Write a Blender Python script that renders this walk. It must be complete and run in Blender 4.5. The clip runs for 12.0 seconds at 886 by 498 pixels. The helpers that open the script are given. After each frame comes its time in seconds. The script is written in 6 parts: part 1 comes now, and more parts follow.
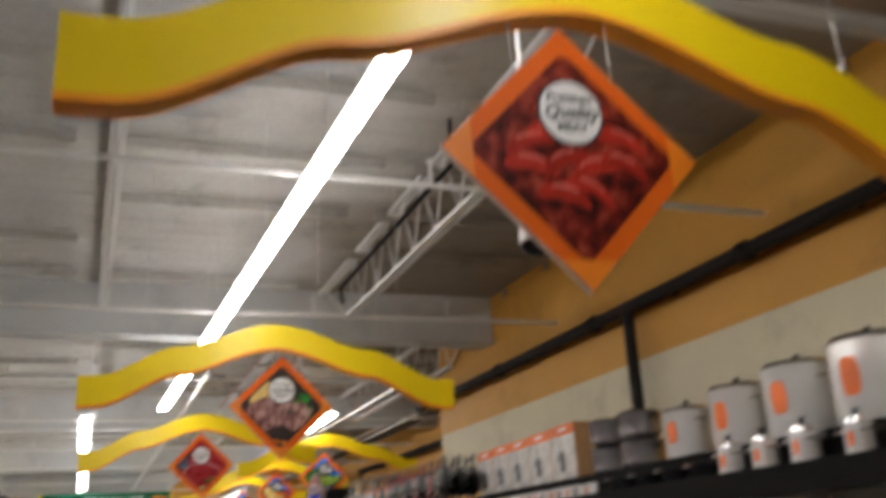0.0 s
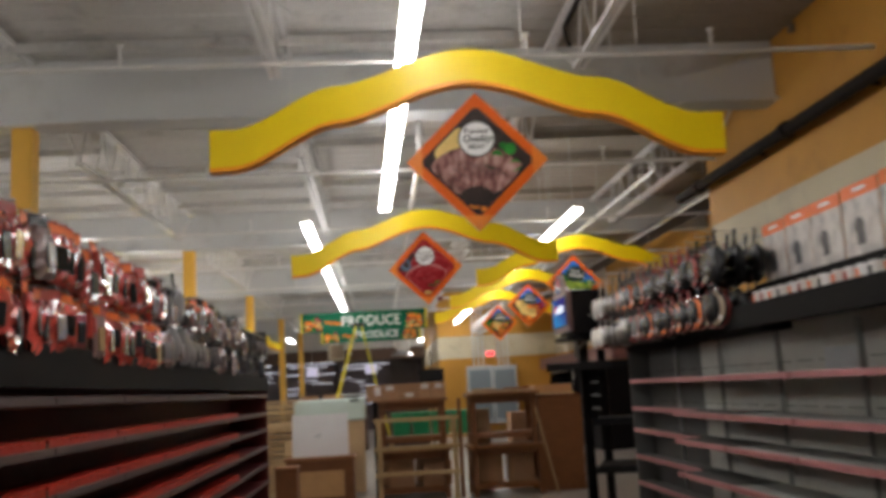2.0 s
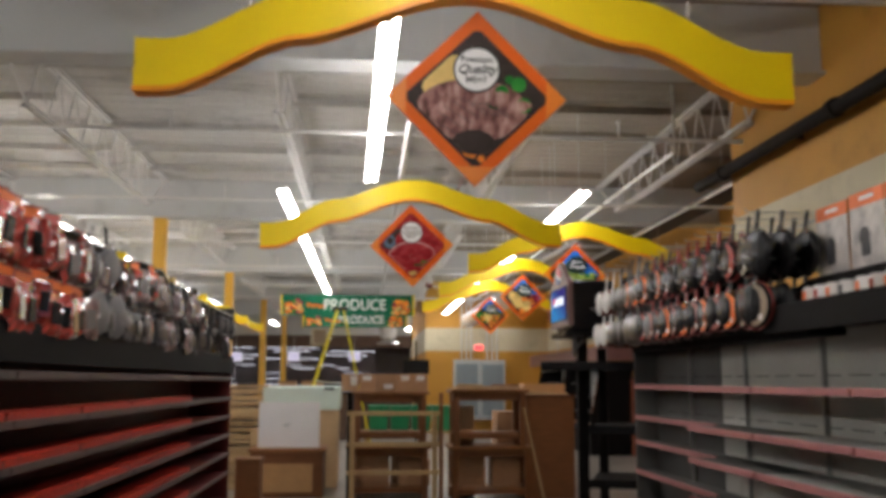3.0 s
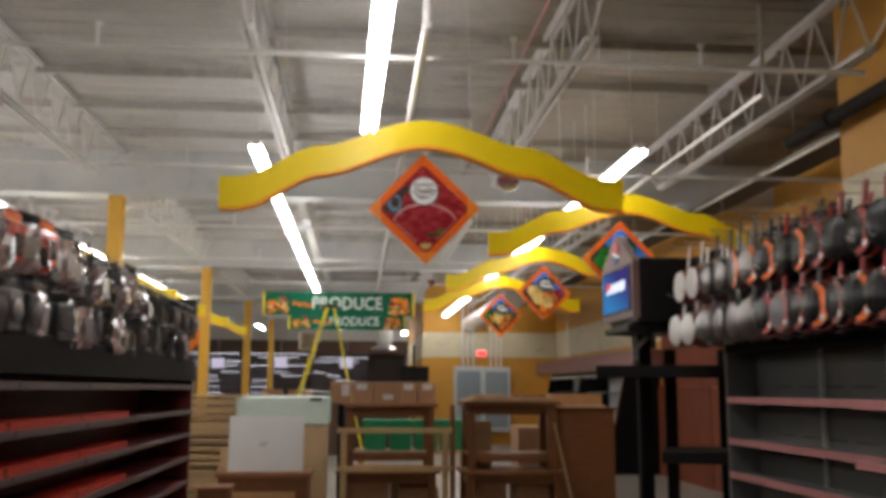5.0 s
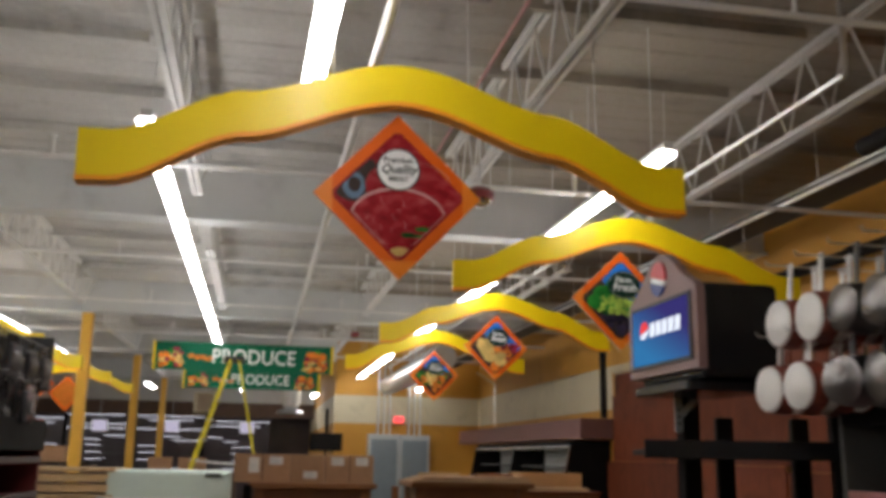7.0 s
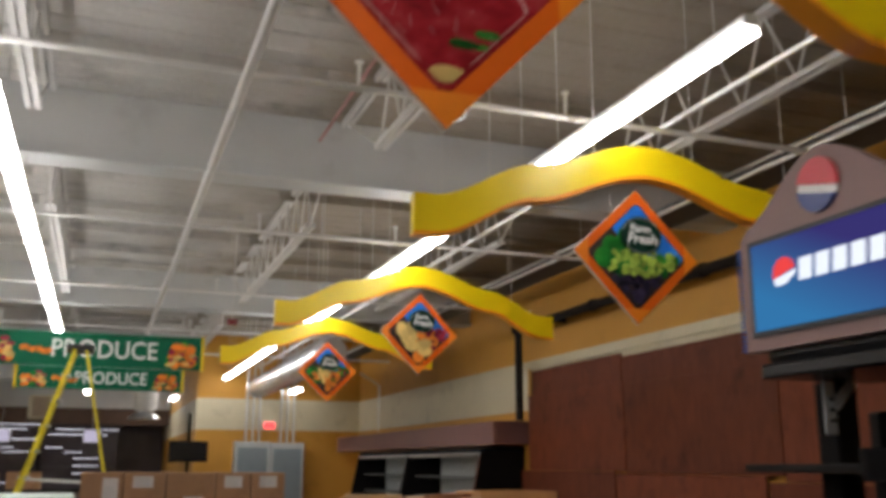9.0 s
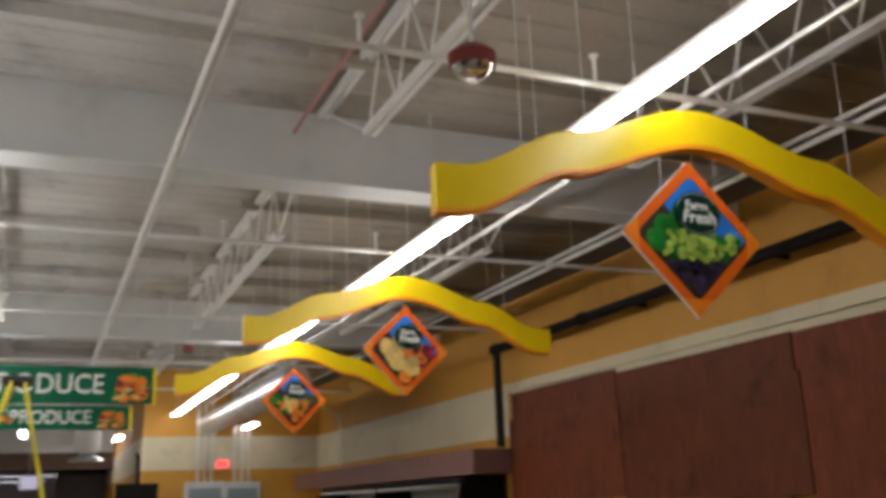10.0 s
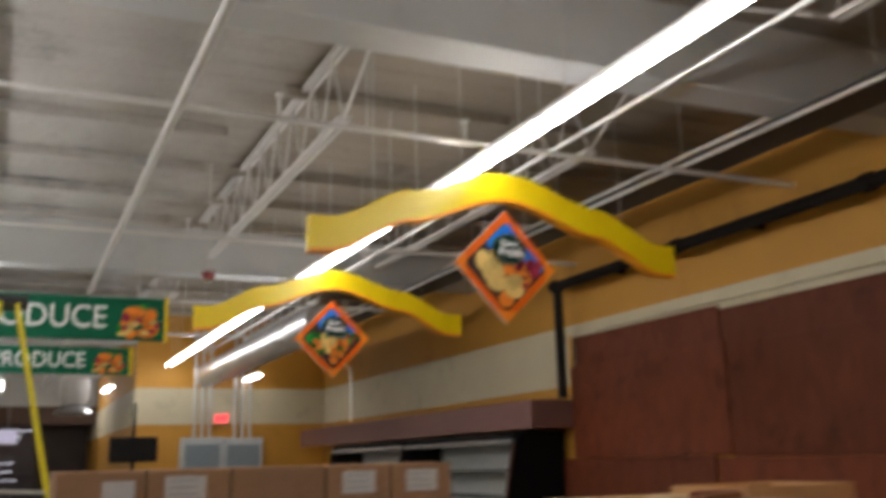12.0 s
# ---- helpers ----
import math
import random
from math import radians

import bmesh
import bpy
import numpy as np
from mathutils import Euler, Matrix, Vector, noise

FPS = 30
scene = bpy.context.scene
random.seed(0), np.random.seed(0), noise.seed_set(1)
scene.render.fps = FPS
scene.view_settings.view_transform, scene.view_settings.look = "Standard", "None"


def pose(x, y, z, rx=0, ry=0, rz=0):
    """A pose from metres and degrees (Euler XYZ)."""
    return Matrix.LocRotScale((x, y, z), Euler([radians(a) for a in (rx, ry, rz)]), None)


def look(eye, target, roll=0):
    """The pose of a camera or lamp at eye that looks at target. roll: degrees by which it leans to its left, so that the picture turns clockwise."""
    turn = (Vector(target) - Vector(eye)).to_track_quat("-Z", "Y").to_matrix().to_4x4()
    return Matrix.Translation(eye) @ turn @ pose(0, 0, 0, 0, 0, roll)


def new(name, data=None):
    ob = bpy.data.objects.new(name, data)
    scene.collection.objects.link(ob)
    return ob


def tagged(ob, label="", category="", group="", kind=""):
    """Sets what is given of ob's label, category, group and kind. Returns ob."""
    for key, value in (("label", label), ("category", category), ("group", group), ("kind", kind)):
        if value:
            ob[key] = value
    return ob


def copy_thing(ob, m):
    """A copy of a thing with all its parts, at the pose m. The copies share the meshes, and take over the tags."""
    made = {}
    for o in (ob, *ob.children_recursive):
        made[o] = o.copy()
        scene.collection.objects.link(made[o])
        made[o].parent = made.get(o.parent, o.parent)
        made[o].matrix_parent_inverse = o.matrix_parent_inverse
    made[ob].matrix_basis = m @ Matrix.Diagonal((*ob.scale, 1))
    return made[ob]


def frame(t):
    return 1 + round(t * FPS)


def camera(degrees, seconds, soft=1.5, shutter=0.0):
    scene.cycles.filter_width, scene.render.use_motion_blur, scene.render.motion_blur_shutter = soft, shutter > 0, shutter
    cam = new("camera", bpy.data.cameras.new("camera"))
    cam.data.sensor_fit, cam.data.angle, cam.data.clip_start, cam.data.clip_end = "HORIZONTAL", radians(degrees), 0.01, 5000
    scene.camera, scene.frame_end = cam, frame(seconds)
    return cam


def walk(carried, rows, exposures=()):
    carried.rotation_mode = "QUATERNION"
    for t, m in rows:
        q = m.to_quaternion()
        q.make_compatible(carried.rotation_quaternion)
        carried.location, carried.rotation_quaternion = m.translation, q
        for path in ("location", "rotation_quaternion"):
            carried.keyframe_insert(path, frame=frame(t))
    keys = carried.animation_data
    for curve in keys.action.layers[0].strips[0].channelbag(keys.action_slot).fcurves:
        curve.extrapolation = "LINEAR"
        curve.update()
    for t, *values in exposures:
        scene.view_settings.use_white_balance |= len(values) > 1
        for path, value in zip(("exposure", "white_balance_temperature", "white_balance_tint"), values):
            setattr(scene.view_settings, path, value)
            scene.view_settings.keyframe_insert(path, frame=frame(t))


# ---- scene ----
cam = camera(50.8, 12.0, soft=4.2, shutter=0.7)
EXPOSURES = [(0, 0.95), (1, 0.8), (2, 0.82), (2.5, 0.98), (4.5, 0.78), (5.5, 0.79), (6.5, 0.63), (9, 0.63), (9.5, 0.63), (11, 0.44), (12, 0.54)]
PATH = [
    (0, (0.371, -0.867, 1.765), (1.063, 0.904, 2.383), -3.4),
    (0.5, (0.722, -0.403, 1.667), (1.213, 1.468, 2.178), -3.7),
    (1, (0.876, 0.161, 1.631), (1.2, 2.095, 2.026), -2.6),
    (1.5, (1.006, 0.794, 1.636), (1.318, 2.74, 1.974), -3.1),
    (2, (1.215, 1.379, 1.643), (1.363, 3.352, 1.94), -3.2),
    (2.5, (1.279, 1.992, 1.617), (1.397, 3.966, 1.918), -0.8),
    (2.7, (1.33, 2.228, 1.649), (1.475, 4.204, 1.925), -0.4),
    (4.5, (1.406, 4.407, 1.686), (1.567, 6.373, 2.013), 1.2),
    (5, (1.328, 5.046, 1.681), (1.503, 7.016, 1.978), 0.2),
    (5.5, (1.252, 5.692, 1.679), (1.496, 7.658, 1.956), -0.5),
    (6, (1.192, 6.28, 1.716), (1.427, 8.239, 2.039), -0.4),
    (6.5, (1.148, 6.883, 1.756), (1.498, 8.811, 2.153), 0.5),
    (7, (1.17, 7.499, 1.754), (1.541, 9.415, 2.191), 1.0),
    (7.2, (1.169, 7.73, 1.765), (1.553, 9.652, 2.164), 1.8),
    (8.8, (1.103, 9.709, 1.784), (1.734, 11.552, 2.237), 0.5),
    (9, (1.087, 9.955, 1.811), (1.748, 11.787, 2.263), 0.2),
    (9.5, (1.103, 10.514, 1.787), (1.791, 12.326, 2.283), -0.7),
    (10, (1.038, 11.043, 1.797), (1.808, 12.814, 2.315), -2.0),
    (10.5, (0.997, 11.576, 1.831), (1.901, 13.286, 2.338), -3.0),
    (11, (0.983, 12.132, 1.832), (1.868, 13.838, 2.386), -2.9),
    (11.5, (0.897, 12.703, 1.824), (1.803, 14.408, 2.343), -2.1),
    (12, (0.868, 13.209, 1.766), (1.692, 14.977, 2.208), -1.5),
]
walk(cam, [(t, look(eye, target, roll)) for t, eye, target, roll in PATH], EXPOSURES)

# ---- world and light ----
world = bpy.data.worlds.new("night")
scene.world = world
world.use_nodes = True
world.node_tree.nodes["Background"].inputs[0].default_value = (0.004, 0.005, 0.008, 1)
world.node_tree.nodes["Background"].inputs[1].default_value = 1.0
TUBE = 16.0          # radiance of the fluorescent tubes


# ---- materials ----
def mat(name, color, rough=0.6, metal=0.0, vary=0.12, scale=6.0, fine=60.0, bump=0.05, spec=0.5, glow=0.0, per_object=0.0, coat=0.0):
    """A painted, plastic, wooden or metal surface: base colour with stains at one scale and grain at another."""
    m = bpy.data.materials.new(name)
    m.use_nodes = True
    nt = m.node_tree
    nodes, links = nt.nodes, nt.links
    b = nodes["Principled BSDF"]
    b.inputs["Roughness"].default_value = rough
    b.inputs["Metallic"].default_value = metal
    b.inputs["Specular IOR Level"].default_value = spec
    b.inputs["Coat Weight"].default_value = coat
    co = nodes.new("ShaderNodeTexCoord")
    big = nodes.new("ShaderNodeTexNoise")
    big.inputs["Scale"].default_value = scale
    big.inputs["Detail"].default_value = 4
    small = nodes.new("ShaderNodeTexNoise")
    small.inputs["Scale"].default_value = fine
    small.inputs["Detail"].default_value = 3
    links.new(co.outputs["Object"], big.inputs["Vector"])
    links.new(co.outputs["Object"], small.inputs["Vector"])
    mix = nodes.new("ShaderNodeMix")
    mix.data_type = "FLOAT"
    mix.inputs[0].default_value = 0.35
    links.new(big.outputs[0], mix.inputs[2])
    links.new(small.outputs[0], mix.inputs[3])
    mr = nodes.new("ShaderNodeMapRange")
    mr.inputs[1].default_value, mr.inputs[2].default_value = 0.3, 0.7
    mr.inputs[3].default_value, mr.inputs[4].default_value = 1 - vary, 1 + vary
    links.new(mix.outputs[0], mr.inputs[0])
    value = mr.outputs[0]
    if per_object:
        info = nodes.new("ShaderNodeObjectInfo")
        r2 = nodes.new("ShaderNodeMapRange")
        r2.inputs[3].default_value, r2.inputs[4].default_value = 1 - per_object, 1 + per_object
        links.new(info.outputs["Random"], r2.inputs[0])
        mul = nodes.new("ShaderNodeMath")
        mul.operation = "MULTIPLY"
        links.new(value, mul.inputs[0])
        links.new(r2.outputs[0], mul.inputs[1])
        value = mul.outputs[0]
    hsv = nodes.new("ShaderNodeHueSaturation")
    hsv.inputs["Color"].default_value = (*color, 1)
    links.new(value, hsv.inputs["Value"])
    links.new(hsv.outputs[0], b.inputs["Base Color"])
    if bump:
        bp = nodes.new("ShaderNodeBump")
        bp.inputs["Strength"].default_value = bump
        bp.inputs["Distance"].default_value = 0.01
        links.new(small.outputs[0], bp.inputs["Height"])
        links.new(bp.outputs[0], b.inputs["Normal"])
    if glow:
        b.inputs["Emission Color"].default_value = (*color, 1)
        b.inputs["Emission Strength"].default_value = glow
    return m


def wood(name, color, dark=0.55, along=(1.5, 12, 12), rough=0.55, per_object=0.1):
    """Wood with stretched grain."""
    m = mat(name, color, rough, vary=0.1, bump=0.08, per_object=per_object)
    nt = m.node_tree
    nodes, links = nt.nodes, nt.links
    hsv = [n for n in nodes if n.type == "HUE_SAT"][0]
    co = [n for n in nodes if n.type == "TEX_COORD"][0]
    mp = nodes.new("ShaderNodeMapping")
    mp.inputs["Scale"].default_value = along
    nz = nodes.new("ShaderNodeTexNoise")
    nz.inputs["Scale"].default_value = 3.0
    nz.inputs["Detail"].default_value = 6
    nz.inputs["Distortion"].default_value = 0.8
    ramp = nodes.new("ShaderNodeMix")
    ramp.data_type = "RGBA"
    ramp.inputs[6].default_value = (*[c * dark for c in color], 1)
    ramp.inputs[7].default_value = (*color, 1)
    links.new(co.outputs["Object"], mp.inputs["Vector"])
    links.new(mp.outputs[0], nz.inputs["Vector"])
    links.new(nz.outputs[0], ramp.inputs[0])
    links.new(ramp.outputs[2], hsv.inputs["Color"])
    return m


def glowing(name, color, strength):
    m = bpy.data.materials.new(name)
    m.use_nodes = True
    nt = m.node_tree
    nt.nodes.remove(nt.nodes["Principled BSDF"])
    e = nt.nodes.new("ShaderNodeEmission")
    e.inputs[0].default_value, e.inputs[1].default_value = (*color, 1), strength
    nt.links.new(e.outputs[0], nt.nodes["Material Output"].inputs[0])
    return m


M_DECK = mat("painted steel deck", (0.56, 0.545, 0.52), 0.75, vary=0.16, scale=0.7, fine=18, bump=0.05)
def stain(m, scale, amount, lo=0.56, hi=0.7):
    """Adds irregular darker stains to a material."""
    nt = m.node_tree
    hsv = [n for n in nt.nodes if n.type == "HUE_SAT"][0]
    co = [n for n in nt.nodes if n.type == "TEX_COORD"][0]
    src = hsv.inputs["Value"].links[0].from_socket
    nz = nt.nodes.new("ShaderNodeTexNoise")
    nz.inputs["Scale"].default_value, nz.inputs["Detail"].default_value, nz.inputs["Roughness"].default_value = scale, 8, 0.65
    mr = nt.nodes.new("ShaderNodeMapRange")
    mr.inputs[1].default_value, mr.inputs[2].default_value, mr.inputs[3].default_value, mr.inputs[4].default_value = lo, hi, 1.0, 1.0 - amount
    mul = nt.nodes.new("ShaderNodeMath")
    mul.operation = "MULTIPLY"
    nt.links.new(co.outputs["Object"], nz.inputs["Vector"])
    nt.links.new(nz.outputs[0], mr.inputs[0])
    nt.links.new(src, mul.inputs[0])
    nt.links.new(mr.outputs[0], mul.inputs[1])
    nt.links.new(mul.outputs[0], hsv.inputs["Value"])
    return m


stain(M_DECK, 1.1, 0.35)


def taupe_bays(m, other, edge, soft):
    """Blends the deck colour to a second tone past x = edge, across a ragged noise border."""
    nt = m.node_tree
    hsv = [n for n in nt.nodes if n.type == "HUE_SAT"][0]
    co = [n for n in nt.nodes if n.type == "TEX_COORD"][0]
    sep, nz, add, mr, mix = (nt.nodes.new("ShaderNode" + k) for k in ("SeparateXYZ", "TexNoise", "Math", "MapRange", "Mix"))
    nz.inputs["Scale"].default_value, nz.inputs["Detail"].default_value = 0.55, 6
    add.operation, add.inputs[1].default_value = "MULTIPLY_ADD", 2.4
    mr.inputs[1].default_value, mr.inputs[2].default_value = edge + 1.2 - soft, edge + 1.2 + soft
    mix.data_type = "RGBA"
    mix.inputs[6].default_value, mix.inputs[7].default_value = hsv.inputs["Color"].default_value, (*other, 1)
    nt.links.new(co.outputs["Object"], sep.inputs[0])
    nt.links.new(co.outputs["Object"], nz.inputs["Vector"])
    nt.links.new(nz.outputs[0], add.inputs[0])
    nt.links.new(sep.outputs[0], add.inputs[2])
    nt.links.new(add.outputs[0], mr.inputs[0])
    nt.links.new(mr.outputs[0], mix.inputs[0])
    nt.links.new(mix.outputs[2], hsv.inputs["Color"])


taupe_bays(M_DECK, (0.3, 0.26, 0.21), 2.7, 0.4)
M_STEEL = mat("white painted steel", (0.66, 0.65, 0.63), 0.5, vary=0.1, scale=3)
M_GIRDER = mat("grey white girder paint", (0.6, 0.61, 0.61), 0.6, vary=0.07, scale=1.2)
M_PIPE = mat("white pipe paint", (0.72, 0.71, 0.69), 0.35, vary=0.08)
M_REDPIPE = mat("faded red conduit", (0.42, 0.2, 0.19), 0.5)
M_BLACKPIPE = mat("black pipe", (0.011, 0.008, 0.007), 0.65, vary=0.3, spec=0.2)
M_YELLOWWALL = mat("ochre yellow wall paint", (0.54, 0.265, 0.034), 0.6, vary=0.07, scale=1.5, bump=0.04)
M_CREAM = mat("cream wall paint", (0.6, 0.535, 0.37), 0.6, vary=0.06, scale=1.5, bump=0.04)
M_COLUMN = mat("yellow column paint", (0.75, 0.42, 0.05), 0.5, vary=0.08)
M_MAUVE = mat("mauve brown laminate", (0.19, 0.088, 0.078), 0.45, vary=0.1, scale=3)
M_SIGN = mat("glossy yellow sign paint", (0.9, 0.66, 0.006), 0.3, vary=0.03, scale=2, bump=0.0)
M_SIGNEDGE = mat("orange sign edge", (0.95, 0.36, 0.012), 0.4, vary=0.04, bump=0.0)
M_ORANGE = mat("orange printed border", (0.78, 0.14, 0.012), 0.4, vary=0.04, bump=0.0)
M_TIP = mat("light orange folded corner", (0.86, 0.235, 0.012), 0.35, vary=0.06, bump=0.0)
M_WHITEEDGE = mat("white foam board edge", (0.8, 0.78, 0.74), 0.6)
M_WHITE = mat("white print", (0.85, 0.85, 0.84), 0.5, vary=0.03, bump=0.0)
M_BLACK = mat("black print", (0.015, 0.015, 0.017), 0.5, bump=0.0)
M_GREEN = mat("dark green banner", (0.006, 0.12, 0.062), 0.55, vary=0.08, bump=0.0)
M_FLOOR = mat("worn vinyl floor", (0.26, 0.235, 0.2), 0.35, vary=0.12, scale=2)
M_BLACKSHELF = mat("black shelf steel", (0.006, 0.005, 0.005), 0.65, vary=0.2, spec=0.1)
M_DARKRED = mat("dark red shelf steel", (0.11, 0.008, 0.008), 0.5, vary=0.2, per_object=0.05)
M_REDFRONT = mat("red shelf liner", (0.42, 0.026, 0.012), 0.5, vary=0.25, scale=14)
M_RAIL = mat("grey price rail", (0.085, 0.055, 0.053), 0.5, vary=0.15)
M_PINK = mat("faded red price rail", (0.42, 0.17, 0.17), 0.4, vary=0.15)
M_PEGDARK = mat("charcoal pegboard", (0.11, 0.11, 0.104), 0.65, vary=0.15, scale=2, spec=0.2)
M_PEG = mat("grey green pegboard", (0.55, 0.56, 0.51), 0.65, vary=0.12, scale=2)
M_SHELFGREY = mat("grey shelf steel", (0.34, 0.345, 0.325), 0.5, vary=0.15, spec=0.3)
M_CHROME = mat("polished steel", (0.72, 0.71, 0.7), 0.2, 1.0, vary=0.05, bump=0.0)
M_ALU = mat("brushed aluminium", (0.62, 0.62, 0.6), 0.38, 1.0, vary=0.06)
M_ENAMEL = mat("white enamel", (0.74, 0.72, 0.68), 0.3, vary=0.05)
M_NONSTICK = mat("black non-stick coat", (0.012, 0.012, 0.013), 0.25, spec=0.2)
M_DKGREY = mat("dark grey plastic", (0.05, 0.05, 0.055), 0.35, per_object=0.3)
M_GREYPOT = mat("grey anodised pot", (0.42, 0.41, 0.42), 0.25, 0.7)
M_ORANGELBL = mat("orange paper label", (0.8, 0.17, 0.03), 0.5, bump=0.0)
M_REDCARD = mat("red cardboard", (0.34, 0.03, 0.02), 0.5, bump=0.0, per_object=0.25)
M_PINKCARD = mat("dull pink packaging", (0.3, 0.08, 0.06), 0.35, bump=0.0, per_object=0.2)
M_CREAMCARD = mat("cream packaging", (0.33, 0.25, 0.17), 0.45, bump=0.0, per_object=0.2)
M_BLISTER = mat("clear plastic blister", (0.15, 0.1, 0.095), 0.15, vary=0.8, bump=0.5, fine=12, per_object=0.5, coat=0.55)
M_TAN = mat("tan box side", (0.5, 0.28, 0.12), 0.6)
M_CARDBOARD = mat("brown cardboard", (0.4, 0.225, 0.12), 0.75, vary=0.1, scale=5, bump=0.05, per_object=0.08)
M_CARDIN = mat("light cardboard", (0.52, 0.36, 0.2), 0.75, vary=0.1, scale=5)
M_PAPER = mat("white paper label", (0.75, 0.72, 0.7), 0.6, vary=0.06, bump=0.0)
M_BOARD = wood("maroon stained plywood", (0.19, 0.047, 0.02), 0.4, (0.8, 2.5, 0.9), 0.5, 0.18)
M_WOODDARK = wood("brown stained pine", (0.25, 0.092, 0.028))
M_WOODTOP = wood("worn table top", (0.33, 0.135, 0.045))
M_WOODLIGHT = wood("bare pine", (0.62, 0.42, 0.2))
M_LUMBER = wood("raw lumber", (0.66, 0.46, 0.24))
M_MINT = mat("pale mint plastic", (0.6, 0.72, 0.66), 0.4, vary=0.06)
M_GREENBIN = mat("green plastic bin", (0.02, 0.28, 0.12), 0.4)
M_WHITEBOARD = mat("white melamine board", (0.76, 0.76, 0.77), 0.4, vary=0.05, scale=3)
M_LADDER = mat("yellow fibreglass", (0.78, 0.66, 0.02), 0.4, vary=0.06)
M_ELEC = mat("grey electrical enamel", (0.5, 0.53, 0.54), 0.45, vary=0.06)
M_ELECDARK = mat("blue grey panel door", (0.24, 0.29, 0.32), 0.45, vary=0.06)
M_GALV = mat("galvanised duct", (0.6, 0.61, 0.62), 0.3, 0.9, vary=0.12, scale=5)
M_CASEIN = mat("white case liner", (0.62, 0.64, 0.62), 0.4, vary=0.06)
M_FARDARK = mat("dark glossy far wall", (0.085, 0.07, 0.082), 0.22, vary=0.3, scale=1)
M_FARBROWN = mat("dark brown far fascia", (0.1, 0.055, 0.035), 0.6, vary=0.2)
M_BLUE = mat("blue print", (0.02, 0.16, 0.6), 0.4, bump=0.0)
M_TUBE = glowing("lit fluorescent tube", (1.0, 0.97, 0.95), TUBE)
M_EXIT = glowing("lit red exit sign", (1.0, 0.06, 0.06), 1.6)
M_FARGLOW = glowing("lit far display", (0.72, 0.66, 0.85), 0.45)
M_FARCASE = glowing("lit cooler lamp", (0.9, 0.9, 1.0), 0.95)


def picture(name, low, mid, high, scale=9.0, wave=True, stretch=(1, 1, 1), ends=(0.2, 0.85), turn=0.0):
    """A printed food photograph: three tones over a distorted pattern."""
    m = mat(name, mid, 0.4, bump=0.0)
    nt = m.node_tree
    nodes, links = nt.nodes, nt.links
    co = [n for n in nodes if n.type == "TEX_COORD"][0]
    hsv = [n for n in nodes if n.type == "HUE_SAT"][0]
    mp = nodes.new("ShaderNodeMapping")
    mp.inputs["Scale"].default_value = stretch
    mp.inputs["Rotation"].default_value = (0, radians(turn), 0)
    links.new(co.outputs["Object"], mp.inputs["Vector"])
    if wave:
        tex = nodes.new("ShaderNodeTexWave")
        tex.inputs["Scale"].default_value = scale
        tex.bands_direction = "Z"
        tex.inputs["Distortion"].default_value = 6.0
        tex.inputs["Detail"].default_value = 3
        tex.inputs["Detail Scale"].default_value = 1.6
        out = tex.outputs["Fac"]
    else:
        tex = nodes.new("ShaderNodeTexNoise")
        tex.inputs["Scale"].default_value = scale
        tex.inputs["Detail"].default_value = 4
        out = tex.outputs["Fac"]
    links.new(mp.outputs[0], tex.inputs["Vector"])
    ramp = nodes.new("ShaderNodeValToRGB")
    ramp.color_ramp.elements[0].position, ramp.color_ramp.elements[0].color = ends[0], (*low, 1)
    ramp.color_ramp.elements[1].position, ramp.color_ramp.elements[1].color = ends[1], (*high, 1)
    e = ramp.color_ramp.elements.new(0.5)
    e.color = (*mid, 1)
    links.new(out, ramp.inputs[0])
    links.new(ramp.outputs[0], hsv.inputs["Color"])
    return m


P_SAUSAGEBACK = picture("printed dark red ground", (0.03, 0.006, 0.004), (0.16, 0.012, 0.008), (0.36, 0.06, 0.03), 14, wave=False, ends=(0.36, 0.66))
P_SAUSAGE = mat("printed red sausage", (0.46, 0.028, 0.016), 0.4, vary=0.3, scale=16, bump=0, per_object=0.35)
P_SHINE = mat("printed pink highlight", (0.68, 0.22, 0.17), 0.4, vary=0.25, scale=30, bump=0)
P_STEAK = picture("printed grilled meat", (0.08, 0.03, 0.025), (0.34, 0.16, 0.14), (0.6, 0.4, 0.35), 16.0, ends=(0.3, 0.72), wave=False, stretch=(1.8, 1, 0.8))
P_BEEF = picture("printed red meat", (0.15, 0.004, 0.008), (0.33, 0.012, 0.02), (0.5, 0.1, 0.1), 12, wave=False, ends=(0.22, 0.82), stretch=(1, 1, 1.6), turn=-20)
P_BOWL = mat("printed slate blue bowl", (0.09, 0.17, 0.27), 0.4, vary=0.3, scale=20, bump=0)
P_FAT = mat("printed pale fat", (0.65, 0.38, 0.36), 0.4, bump=0)
P_NIGHT = mat("printed dark backdrop", (0.045, 0.03, 0.026), 0.4, vary=0.4, scale=9, bump=0)
P_SKY = picture("printed blue sky", (0.01, 0.1, 0.55), (0.02, 0.2, 0.75), (0.12, 0.45, 0.85), 3, wave=False)
P_LEAF = picture("printed green leaves", (0.005, 0.07, 0.015), (0.015, 0.2, 0.025), (0.06, 0.36, 0.05), 9, wave=False)
P_GRAPE = mat("printed green grapes", (0.35, 0.5, 0.08), 0.4, vary=0.25, scale=20, bump=0)
P_DARKGRAPE = mat("printed black grapes", (0.02, 0.016, 0.034), 0.3, vary=0.7, scale=25, bump=0)
P_PEAR = mat("printed pale yellow fruit", (0.7, 0.5, 0.17), 0.4, vary=0.15, scale=12, bump=0)
